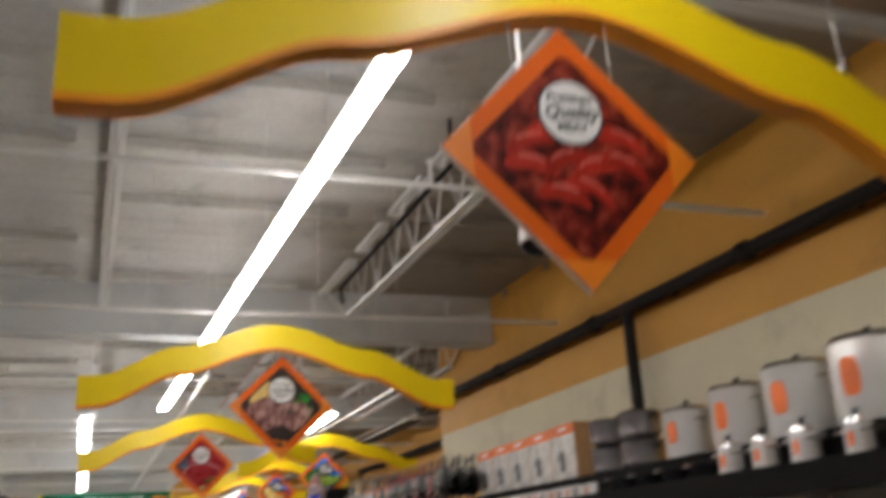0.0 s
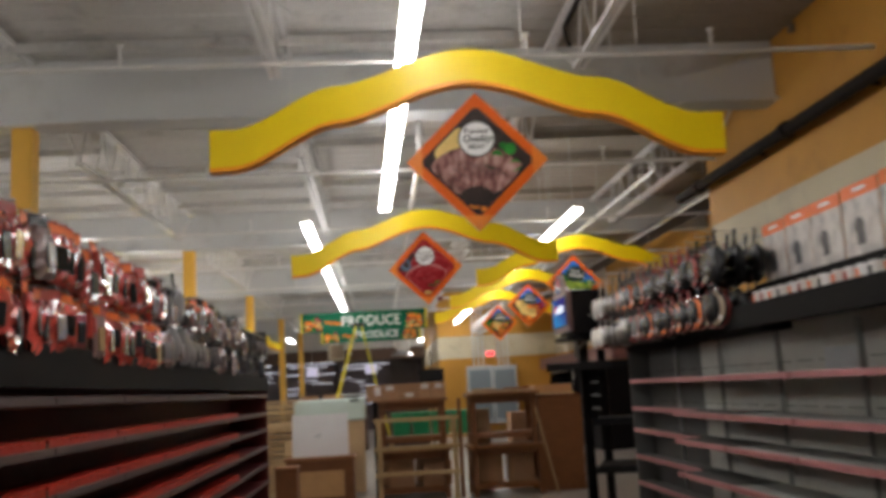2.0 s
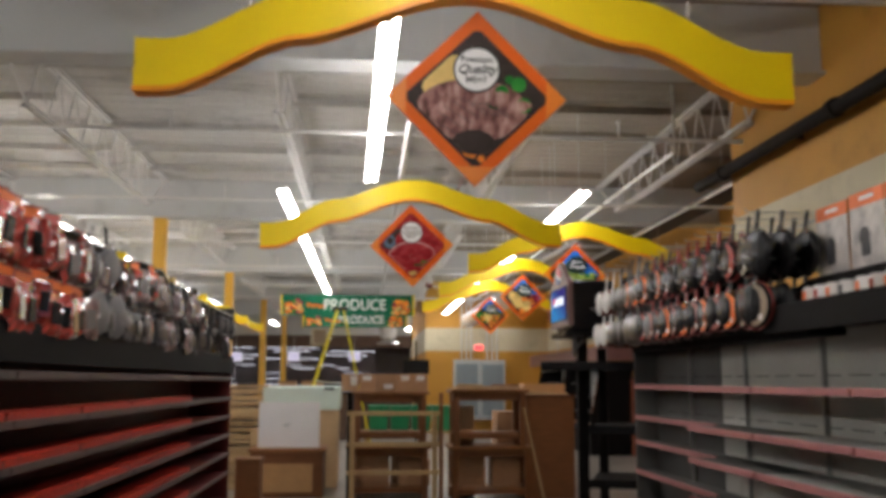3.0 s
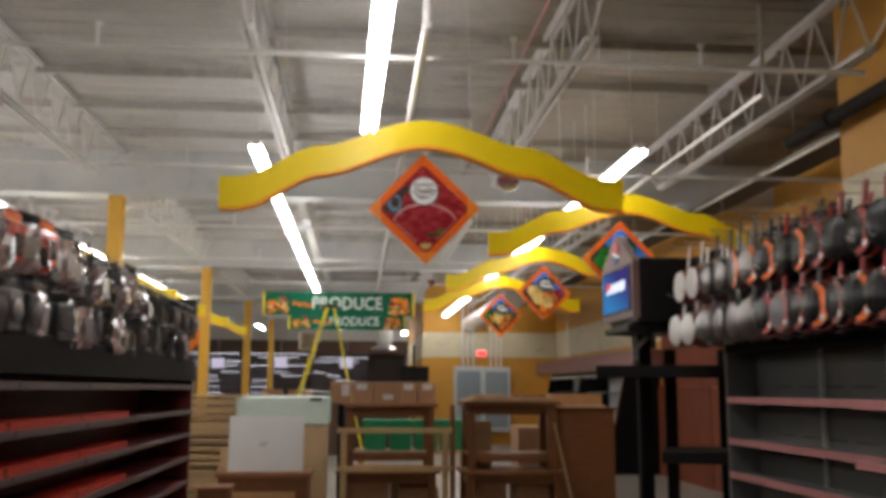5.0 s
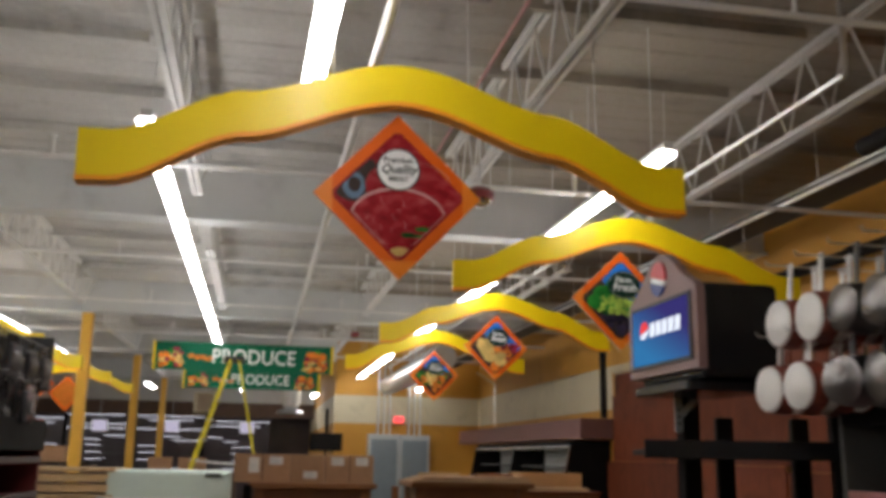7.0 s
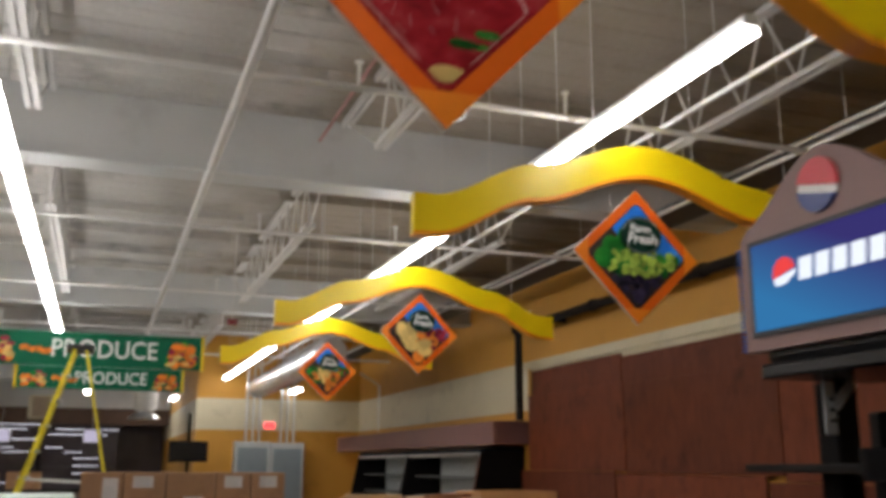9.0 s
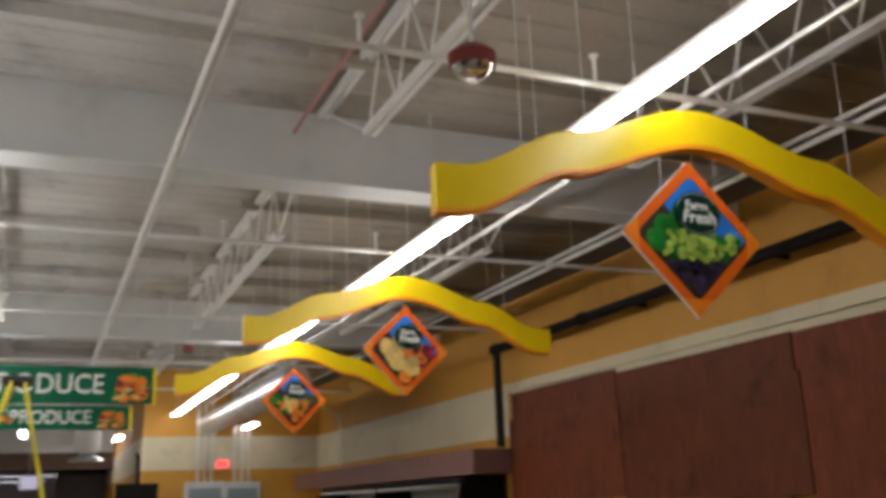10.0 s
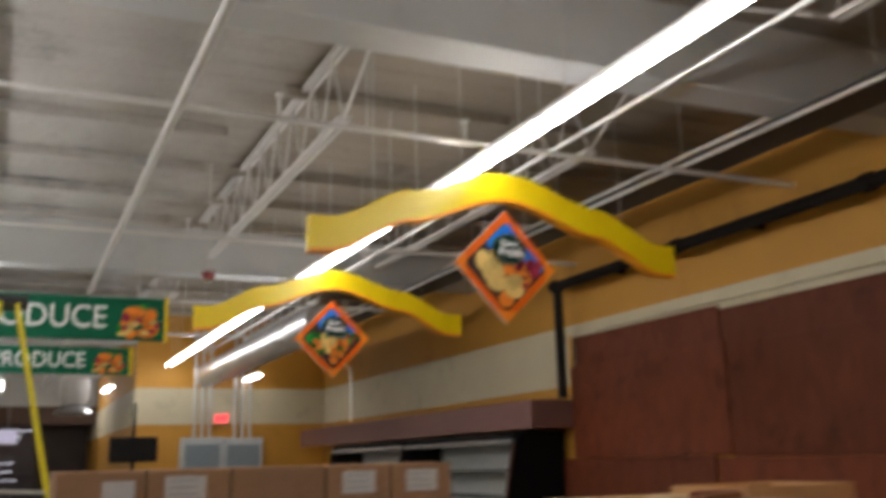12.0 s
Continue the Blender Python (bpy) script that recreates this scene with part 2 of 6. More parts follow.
P_PEACH = mat("printed orange fruit", (0.75, 0.22, 0.03), 0.4, vary=0.2, scale=12, bump=0)
P_PLUM = mat("printed plum red fruit", (0.24, 0.02, 0.05), 0.4, vary=0.3, scale=14, bump=0)
P_BADGE = mat("dark green badge print", (0.004, 0.028, 0.018), 0.4, bump=0)


for m_, sc, am in ((M_YELLOWWALL, 1.6, 0.22), (M_CREAM, 1.8, 0.18), (M_GIRDER, 1.5, 0.15), (M_BOARD, 2.4, 0.45), (M_PEG, 2.5, 0.25), (M_CARDBOARD, 7, 0.2), (M_FLOOR, 3, 0.3)):
    stain(m_, sc, am)


def by_island(m, low, high):
    """Gives every separate printed piece a tone of its own."""
    nt = m.node_tree
    hsv = [n for n in nt.nodes if n.type == "HUE_SAT"][0]
    src = hsv.inputs["Value"].links[0].from_socket
    geo, mr, mul = nt.nodes.new("ShaderNodeNewGeometry"), nt.nodes.new("ShaderNodeMapRange"), nt.nodes.new("ShaderNodeMath")
    mr.inputs[3].default_value, mr.inputs[4].default_value = low, high
    mul.operation = "MULTIPLY"
    nt.links.new(geo.outputs["Random Per Island"], mr.inputs[0])
    nt.links.new(src, mul.inputs[0])
    nt.links.new(mr.outputs[0], mul.inputs[1])
    nt.links.new(mul.outputs[0], hsv.inputs["Value"])


for m_, lo_, hi_ in ((P_GRAPE, 0.5, 1.3), (P_DARKGRAPE, 0.3, 2.2), (P_PEAR, 0.7, 1.15), (P_PEACH, 0.65, 1.2), (P_PLUM, 0.4, 1.5), (P_LEAF, 0.4, 1.2)):
    by_island(m_, lo_, hi_)
for m_ in (P_SAUSAGEBACK, P_SAUSAGE, P_SHINE, P_STEAK, P_BEEF, P_FAT, P_NIGHT, P_SKY, P_LEAF, P_GRAPE, P_DARKGRAPE, P_PEAR, P_PEACH, P_PLUM, P_BADGE, M_BOARD, M_GREEN, M_ORANGE):
    m_.node_tree.nodes["Principled BSDF"].inputs["Specular IOR Level"].default_value = 0.15
M_CARTONFACE = picture("printed carton picture", (0.16, 0.17, 0.2), (0.5, 0.47, 0.44), (0.72, 0.69, 0.65), 11, wave=False)
M_REDFILM = mat("red tinted film", (0.33, 0.042, 0.032), 0.14, vary=0.8, bump=0.5, fine=12, per_object=0.5, coat=0.55)
M_SMOKE = mat("smoke grey enamel", (0.12, 0.115, 0.12), 0.5, vary=0.2)
M_GUN = mat("dull gunmetal", (0.16, 0.16, 0.165), 0.28, 0.8, vary=0.15)
M_GREENPACK = mat("green packaging", (0.015, 0.17, 0.03), 0.4, bump=0.0)
M_YELLOWPACK = mat("yellow packaging", (0.6, 0.42, 0.02), 0.4, bump=0.0)


# ---- mesh helpers ----
def add_box(bm, x0, x1, y0, y1, z0, z1, bevel=0.0):
    r = bmesh.ops.create_cube(bm, size=1.0)
    vs = r["verts"]
    for v in vs:
        v.co = Vector(((x0 + x1) / 2 + v.co.x * (x1 - x0), (y0 + y1) / 2 + v.co.y * (y1 - y0), (z0 + z1) / 2 + v.co.z * (z1 - z0)))
    if bevel:
        es = list({e for v in vs for e in v.link_edges})
        bmesh.ops.bevel(bm, geom=es, offset=bevel, segments=2, affect="EDGES", profile=0.5)


def add_rod(bm, p0, p1, r0, r1=None, seg=10, caps=True):
    p0, p1 = Vector(p0), Vector(p1)
    r1 = r0 if r1 is None else r1
    d = p1 - p0
    m = Matrix.Translation((p0 + p1) / 2) @ d.to_track_quat("Z", "Y").to_matrix().to_4x4()
    bmesh.ops.create_cone(bm, cap_ends=caps, segments=seg, radius1=r0, radius2=r1, depth=d.length, matrix=m)


def add_beam(bm, p0, p1, w, h, up=(0, 0, 1)):
    """A bar of width w and height h from p0 to p1."""
    p0, p1 = Vector(p0), Vector(p1)
    d = (p1 - p0).normalized()
    s = d.cross(Vector(up))
    if s.length < 1e-4:
        s = d.cross(Vector((1, 0, 0)))
    s.normalize()
    u = s.cross(d)
    vs = [bm.verts.new(p + s * (a * w / 2) + u * (b * h / 2)) for p in (p0, p1) for a, b in ((-1, -1), (1, -1), (1, 1), (-1, 1))]
    for f in ((0, 1, 2, 3), (7, 6, 5, 4), (0, 4, 5, 1), (1, 5, 6, 2), (2, 6, 7, 3), (3, 7, 4, 0)):
        bm.faces.new([vs[i] for i in f])


def add_prism(bm, outline, y0, y1):
    """An outline in x and z, pushed from y0 to y1."""
    a = [bm.verts.new((x, y0, z)) for x, z in outline]
    b = [bm.verts.new((x, y1, z)) for x, z in outline]
    bm.faces.new(a)
    bm.faces.new(b[::-1])
    n = len(outline)
    for i in range(n):
        bm.faces.new((a[i], b[i], b[(i + 1) % n], a[(i + 1) % n]))


def add_lathe(bm, profile, seg=24, m=None):
    """Turns (radius, height) pairs round z."""
    m = m or Matrix()
    rings = []
    for r, h in profile:
        if r < 1e-5:
            rings.append([bm.verts.new(m @ Vector((0, 0, h)))])
        else:
            rings.append([bm.verts.new(m @ Vector((r * math.cos(2 * math.pi * i / seg), r * math.sin(2 * math.pi * i / seg), h))) for i in range(seg)])
    for a, b in zip(rings, rings[1:]):
        for i in range(seg):
            j = (i + 1) % seg
            if len(a) == 1 and len(b) == 1:
                continue
            if len(a) == 1:
                bm.faces.new((a[0], b[i], b[j]))
            elif len(b) == 1:
                bm.faces.new((a[i], b[0], a[j]))
            else:
                bm.faces.new((a[i], b[i], b[j], a[j]))


def add_disc(bm, x, z, r, y0, y1, seg=20, sx=1.0, sz=1.0, lim=None):
    """A thin disc facing y; with lim it is trimmed to the diamond |x| + |z| <= lim."""
    pts = [(x + r * sx * math.cos(2 * math.pi * i / seg), z + r * sz * math.sin(2 * math.pi * i / seg)) for i in range(seg)]
    if lim:
        pts = [(a * min(1, lim / (abs(a) + abs(b))), b * min(1, lim / (abs(a) + abs(b)))) for a, b in pts]
    add_prism(bm, pts, y0, y1)


def mesh_of(bm, material, smooth=False):
    bmesh.ops.recalc_face_normals(bm, faces=bm.faces)
    me = bpy.data.meshes.new("mesh")
    bm.to_mesh(me)
    bm.free()
    me.materials.append(material)
    if smooth:
        me.shade_smooth()
        me.set_sharp_from_angle(angle=radians(40))
    return me


def part(name, bm, material, parent, label="", smooth=False):
    ob = new(name, mesh_of(bm, material, smooth))
    ob.parent = parent
    if label:
        ob["label"] = label
    return ob


def single(name, bm, material, label, category="", kind="", group="", smooth=False, at=None):
    ob = new(name, mesh_of(bm, material, smooth))
    if at is not None:
        ob.matrix_basis = at
    return tagged(ob, label, category, group, kind)


def thing(name, m, label, category, group="", kind=""):
    ob = new(name)
    ob.empty_display_size = 0.1
    ob.matrix_basis = m
    return tagged(ob, label, category, group, kind)


def B():
    return bmesh.new()


def add_tube(bm, pts, r, seg=8):
    """One closed bent tube through the points."""
    rings = []
    for i, p in enumerate(pts):
        a, b = Vector(pts[max(i - 1, 0)]), Vector(pts[min(i + 1, len(pts) - 1)])
        d = (b - a).normalized()
        u = d.orthogonal().normalized() if i == 0 else (u - d * u.dot(d)).normalized()
        v = d.cross(u)
        rings.append([bm.verts.new(Vector(p) + (u * math.cos(2 * math.pi * k / seg) + v * math.sin(2 * math.pi * k / seg)) * r) for k in range(seg)])
    for ra, rb in zip(rings, rings[1:]):
        for k in range(seg):
            bm.faces.new((ra[k], ra[(k + 1) % seg], rb[(k + 1) % seg], rb[k]))
    bm.faces.new(rings[0][::-1])
    bm.faces.new(rings[-1])
    return bm


def boxes(*specs, bevel=0.0):
    bm = B()
    for s in specs:
        add_box(bm, *s, bevel=bevel)
    return bm


def rods(*specs, seg=10):
    bm = B()
    for p0, p1, r in specs:
        add_rod(bm, p0, p1, r, seg=seg)
    return bm


def lettering(name, text, size, material, parent, m, shear=0.0, label="", thick=0.0015, wide=1.0, bold=0.022):
    """Raised letters in Blender's own font; they lie in x and y of m and face its z."""
    cu = bpy.data.curves.new("letters", "FONT")
    cu.body, cu.size, cu.align_x, cu.align_y, cu.extrude, cu.shear, cu.resolution_u = text, size, "CENTER", "CENTER", thick, shear, 3
    cu.offset = size * bold
    tmp = bpy.data.objects.new("letters", cu)
    scene.collection.objects.link(tmp)
    bpy.context.view_layer.update()
    me = bpy.data.meshes.new_from_object(tmp)
    bpy.data.objects.remove(tmp)
    me.materials.clear()
    me.materials.append(material)
    ob = new(name, me)
    ob.parent = parent
    ob.matrix_basis = m @ Matrix.Diagonal((wide, 1, 1, 1))
    if label:
        ob["label"] = label
    return ob


# ---- the hall ----
X0, X1, Y0, Y1 = -20.0, 7.45, -6.0, 46.0      # outer walls
DECK, GIRD = 5.0, 4.36                         # deck and underside of the girders
JOIST = 4.32

floor = single("floor", boxes((X0 - 0.3, X1 + 0.3, Y0 - 0.3, Y1 + 0.3, -0.2, 0)), M_FLOOR, "worn pale vinyl supermarket floor", "floor", "structure")

bm = B()                                       # corrugated deck, ribs along x
y, ridge = Y0 - 0.3, []
while y < Y1 + 0.3:
    ridge += [(y, DECK), (y + 0.2, DECK), (y + 0.22, DECK + 0.014), (y + 0.28, DECK + 0.014)]
    y += 0.3
ridge.append((y, DECK))
lo = [[bm.verts.new((x, yy, zz)) for yy, zz in ridge] for x in (X0 - 0.3, X1 + 0.3)]
for i in range(len(ridge) - 1):
    bm.faces.new((lo[0][i], lo[0][i + 1], lo[1][i + 1], lo[1][i]))
add_box(bm, X0 - 0.3, X1 + 0.3, Y0 - 0.3, Y1 + 0.3, DECK + 0.08, DECK + 0.25)
k = 0
yy = Y0
while yy < Y1:                                 # cross angles under the deck between the joists
    for xa in range(10):
        x = -16.85 + 2.45 * xa + 0.12
        if (xa * 7 + k * 3) % 5 != 0 and all(abs(yy + 0.03 - gy) > 0.3 for gy in (2.5, 10.4, 18.3, 26.2, 34.1, 42.0)):
            add_box(bm, x, x + 2.2, yy, yy + 0.06, DECK - 0.12, DECK - 0.03)
    yy += 1.21
    k += 1
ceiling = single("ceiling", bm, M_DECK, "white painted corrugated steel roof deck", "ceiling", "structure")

GIRDERS = [2.5, 10.4, 18.3, 26.2, 34.1, 42.0]
for gy in GIRDERS:
    if gy < 9:
        j = thing("joist_girder", pose(0, gy, 0), "white painted open-web roof girder", "girder", "roof girders", "structure")
        part("top_chord", boxes((X0, X1, -0.06, 0.06, DECK - 0.08, DECK - 0.002)), M_GIRDER, j)
        part("bottom_chord", boxes((X0, X1, -0.06, 0.06, GIRD, GIRD + 0.06)), M_GIRDER, j)
        web = B()
        x = X0
        while x < X1 - 1.3:
            add_rod(web, (x, 0, GIRD + 0.04), (x + 0.62, 0, DECK - 0.05), 0.02, seg=6)
            add_rod(web, (x + 0.62, 0, DECK - 0.05), (x + 1.24, 0, GIRD + 0.04), 0.02, seg=6)
            x += 1.24
        part("web", web, M_GIRDER, j)
        continue
    xe = 3.29 if gy > 33 else X1
    bm = boxes((X0, xe, gy - 0.1, gy + 0.1, GIRD + 0.02, DECK - 0.002), (X0, xe, gy - 0.17, gy + 0.17, GIRD, GIRD + 0.03))
    single("girder", bm, M_GIRDER, "wide pale grey painted roof girder", "girder", "structure", "roof girders")


def bar_joist(x, ya, yb):
    """An open-web joist along y whose lower chord stops short of the girders."""
    j = thing("bar_joist", pose(x, ya, 0), "white painted open-web steel roof joist", "joist", "roof joists", "structure")
    L = yb - ya
    part("top_chord", boxes((-0.05, -0.012, 0, L, DECK - 0.07, DECK - 0.02), (0.012, 0.05, 0, L, DECK - 0.07, DECK - 0.02)), M_STEEL, j)
    part("bottom_chord", boxes((-0.05, -0.012, 1.2, L - 1.2, JOIST, JOIST + 0.045), (0.012, 0.05, 1.2, L - 1.2, JOIST, JOIST + 0.045)), M_STEEL, j)
    n = 9
    step = (L - 2.4) / n
    ends = B()
    add_rod(ends, (0, 0.1, DECK - 0.05), (0, 1.22, JOIST + 0.02), 0.014, seg=6)
    add_rod(ends, (0, L - 0.1, DECK - 0.05), (0, L - 1.22, JOIST + 0.02), 0.014, seg=6)
    for i in range(n):
        y = 1.2 + i * step
        add_rod(ends, (0, y, JOIST + 0.02), (0, y + step / 2, DECK - 0.05), 0.011, seg=6)
        add_rod(ends, (0, y + step / 2, DECK - 0.05), (0, y + step, JOIST + 0.02), 0.011, seg=6)
    part("web", ends, M_STEEL, j)
    return j


first = bar_joist(0.45, 10.55, 18.15)
for jx in (-16.85, -14.4, -11.95, -9.35, -6.9, -4.45, -2.0, 0.45, 3.06, 5.3):
    for ya in (-5.25, 2.65, 10.55, 18.45, 26.35, 34.25):
        if (jx, ya) != (0.45, 10.55) and not (jx > 5 and ya < 10):
            copy_thing(first, pose(jx, ya, 0))

# ---- walls ----
CREAM0, CREAM1 = 2.66, 3.43


def banded_wall(name, along, fixed, a, b, face, label):
    """A wall in three painted bands, with openings nowhere. along 'y': a wall at x = fixed whose face looks to -x or +x."""
    w = thing(name, Matrix(), label, "wall", "", "structure")
    t = 0.2 * face
    for nm, z0, z1, m, proud in (("lower_band", 0, CREAM0, M_YELLOWWALL, 0), ("cream_band", CREAM0, CREAM1, M_CREAM, 0), ("upper_band", CREAM1, DECK, M_YELLOWWALL, 0)):
        if along == "y":
            bm = boxes((min(fixed, fixed + t), max(fixed, fixed + t), a, b, z0, z1))
        else:
            bm = boxes((a, b, min(fixed, fixed + t), max(fixed, fixed + t), z0, z1))
        part(nm, bm, m, w)
    return w


banded_wall("wall_east_near", "y", 5.37, Y0, 12.42, 1, "ochre yellow wall with a cream band, behind the cookware shelf")
banded_wall("wall_return", "x", 12.42, 5.57, X1, -1, "ochre yellow return wall with a cream band")
banded_wall("wall_east", "y", X1, 12.42, 34.1, 1, "ochre yellow wall with a cream band above maroon boards")
banded_wall("wall_back", "x", 34.0, 3.3, X1, 1, "ochre yellow back wall with a cream band and exit sign")
banded_wall("wall_back_return", "y", 3.3, 34.2, Y1, 1, "ochre yellow side wall with a cream band")
single("wall_far_upper", boxes((X0, 3.3, 43.3, 43.38, 3.62, DECK)), M_GIRDER, "pale grey upper wall at the far end", "wall", "structure")
single("wall_far", boxes((X0, 3.3, Y1, Y1 + 0.2, 0, DECK)), M_FARDARK, "dark glossy wall at the far end of the hall", "wall", "structure")
single("wall_south", boxes((X0, 5.37, Y0 - 0.2, Y0, 0, DECK)), M_CREAM, "cream painted wall", "wall", "structure")
single("wall_west", boxes((X0 - 0.2, X0, Y0, Y1, 0, DECK)), M_CREAM, "cream painted wall", "wall", "structure")

# ---- columns ----
for gy in GIRDERS[1:]:
    for cx in (-2.1, -11.7):
        c = thing("column", pose(cx, gy, 0), "yellow painted square steel column", "column", "hall columns", "structure")
        part("shaft", boxes((-0.1, 0.1, -0.1, 0.1, 0.012, GIRD - 0.013), bevel=0.012), M_COLUMN, c)
        part("base_plate", boxes((-0.17, 0.17, -0.17, 0.17, 0, 0.012)), M_COLUMN, c)
        part("cap_plate", boxes((-0.15, 0.15, -0.15, 0.15, GIRD - 0.013, GIRD - 0.001)), M_STEEL, c)


# ---- fluorescent strips ----
def strip_light(x, y, z, length=2.4):
    s = thing("strip_light", pose(x, y, z), "lit white fluorescent strip light hung from the joists", "strip light", "strip lights")
    part("housing", boxes((-0.04, 0.04, 0.003, length - 0.003, 0.026, 0.085), bevel=0.008), M_PIPE, s)
    for dx in (-0.045, 0.045):
        part("tube", rods(((dx, 0.03, 0.005), (dx, length - 0.03, 0.005), 0.019), seg=8), M_TUBE, s, "lit fluorescent tube")
    for y_ in (0.3, length - 0.3):
        part("hanger", rods(((0, y_, 0.08), (0, y_, DECK + 0.14 - z), 0.004), seg=5), M_STEEL, s)
    return s


LIGHT0 = strip_light(1.65, -1.2, 3.95)
for y in (-3.6, 1.2, 3.6, 6.0, 8.4, 10.8):        # the row over the aisle runs slightly askew
    copy_thing(LIGHT0, pose(1.655 - 0.021 * y, y, 3.95, 0, 0, 1.2))
ROWS_OF_LIGHT = [(0.335, 13.6, 5), (3.94, 13.4, 8), (-3.15, 13.4, 8), (-3.6, -1.5, 5), (-8.0, 2.0, 4), (-8.0, 14.0, 8), (-13, 14, 8), (-13, 2, 4), (0.65, 38.5, 1), (-2.3, 38.5, 1), (2.45, 40.0, 1)]
for x, y, n in ROWS_OF_LIGHT:
    for i in range(n):
        copy_thing(LIGHT0, pose(x, y + 2.4 * i, 3.9))
strip_light(0.335, 25.6, 3.9, 1.2)
strip_light(3.94, 32.6, 3.9, 1.2)
strip_light(5.6, 32.6, 3.6, 1.2)
strip_light(2.7, 33.0, 3.36, 1.2)

# ---- pipes under the roof ----
single("sprinkler_main", rods(((1.735, 10.8, 4.03), (1.735, 41, 4.03), 0.033), ((1.735, 10.8, 4.03), (1.735, 10.8, DECK), 0.033), ((1.735, 41, 4.03), (1.735, 41, DECK), 0.033), seg=14), M_PIPE, "white painted sprinkler main along the aisle", "pipe", smooth=True)
for py in (1.0, 4.6, 8.15, 11.7, 15.3, 19.25, 22.9, 26.9, 30.5):
    p = thing("sprinkler_branch", pose(0, py, 4.12), "white painted sprinkler branch pipe with drops", "pipe", "sprinkler branches")
    xe = 5.2 if py < 12.2 else 7.2
    part("run", rods(((-9, 0, 0), (xe, 0, 0), 0.022), seg=8), M_PIPE, p)
    for sx in (-6.2, -3.4, -0.6, 2.45, 3.9):
        part("sprinkler_head", rods(((sx, 0, 0), (sx, 0, 0.17), 0.013), ((sx, 0, 0.17), (sx, 0, 0.185), 0.03), seg=7), M_PIPE, p)
    for sx in (-4.4, -1.9, 3.1):
        part("hanger", rods(((sx, 0, 0), (sx, 0, DECK - 4.12), 0.005), seg=5), M_STEEL, p)
single("roof_conduit", rods(((2.78, 10.6, 4.72), (2.78, 18.0, 4.72), 0.016), seg=8), M_REDPIPE, "faded red conduit beside the joist", "conduit")
for cx, cz, ya, yb in ((4.75, 4.2, 12.5, 33.8), (6.15, 4.25, 12.5, 33.8), (6.9, 4.7, 12.5, 31.0)):
    single("roof_conduit", rods(((cx, ya, cz), (cx, yb, cz), 0.024), ((cx, ya, cz), (cx, ya, DECK), 0.02), ((cx, yb, cz), (cx, yb, DECK), 0.02), seg=8), M_ALU, "silver conduit run below the joists", "conduit", group="roof conduits", smooth=True)
M_POT = mat("bright spun aluminium", (0.9, 0.885, 0.86), 0.25, 0.3, vary=0.06)
single("roof_cable", rods(((2.9, 5.3, 4.62), (2.9, 8.8, 4.6), 0.022), ((2.9, 8.8, 4.6), (2.95, 8.85, 4.45), 0.02), ((2.9, 5.3, 4.62), (2.9, 5.3, DECK), 0.02), seg=8), M_BLACKPIPE, "black cable pipe under the roof deck", "cable")
single("roof_cable", rods(((0.42, 4.5, 4.7), (0.42, 7.9, 4.62), 0.012), ((0.42, 7.9, 4.62), (0.66, 8.3, 4.58), 0.012), ((0.42, 4.5, 4.7), (0.42, 4.5, DECK), 0.012), seg=6), M_ALU, "thin hanging cable with a hook end", "cable")
tray = thing("cable_tray", Matrix(), "dark grey steel cable tray along the wall", "cable tray")
M_TRAY = mat("dusty dark grey steel", (0.07, 0.062, 0.055), 0.6)
part("tray_floor", boxes((6.24, 6.62, 12.6, 33.6, 4.27, 4.285)), M_TRAY, tray)
for xa in (6.24, 6.605):
    part("tray_side", boxes((xa, xa + 0.015, 12.6, 33.6, 4.286, 4.35)), M_TRAY, tray)
for k in range(10):
    part("hanger", rods(((6.43, 13.2 + 2.2 * k, 4.28), (6.43, 13.2 + 2.2 * k, DECK + 0.02), 0.006), seg=5), M_STEEL, tray)


# ---- hanging signs ----
def wave_height(u):
    """Rise of the sign's wave above its ends, u from -1 to 1."""
    a = abs(u)
    t = min(max((0.92 - a) / 0.42, 0.0), 1.0)
    crest = (0.5 + 0.5 * math.cos(2 * math.pi * a)) ** 0.8 if a < 0.5 else 0.0
    return 0.245 * t * t * (3 - 2 * t) + 0.2 * crest


def wave_strip(bm, y0, y1, low=0.0, high=None):
    """The wave pushed from y0 to y1; with high, only the strip from low to high above its lower edge."""
    n, h = 80, 1.525
    for i in range(n):
        u0, u1 = -1 + 2 * i / n, -1 + 2 * (i + 1) / n
        t0, t1 = wave_height(u0), wave_height(u1)
        b0 = t0 - 0.245 + 0.036 * (1 - abs(u0)) + low
        b1 = t1 - 0.245 + 0.036 * (1 - abs(u1)) + low
        if high is not None:
            t0, t1 = b0 - low + high, b1 - low + high
        vs = [bm.verts.new((u * h, y, z)) for y in (y0, y1) for u, z in ((u0, b0), (u1, b1), (u1, t1), (u0, t0))]
        faces = [(0, 1, 2, 3), (7, 6, 5, 4), (0, 4, 5, 1), (3, 2, 6, 7)]
        if i == 0:
            faces.append((0, 3, 7, 4))
        if i == n - 1:
            faces.append((1, 5, 6, 2))
        for f in faces:
            bm.faces.new([vs[k] for k in f])
    bmesh.ops.remove_doubles(bm, verts=bm.verts, dist=1e-4)


def square(r):
    return [(-r, 0), (0, -r), (r, 0), (0, r)]


def cut_square(r, c):
    """A diamond with its side tips clipped, as the printed pictures are."""
    return [(-r + c, c), (-r + c, -c), (-c, -r + c), (c, -r + c), (r - c, -c), (r - c, c), (c, r - c), (-c, r - c)]


def inside(x, z, r, lim):
    return abs(x) + abs(z) + r < lim


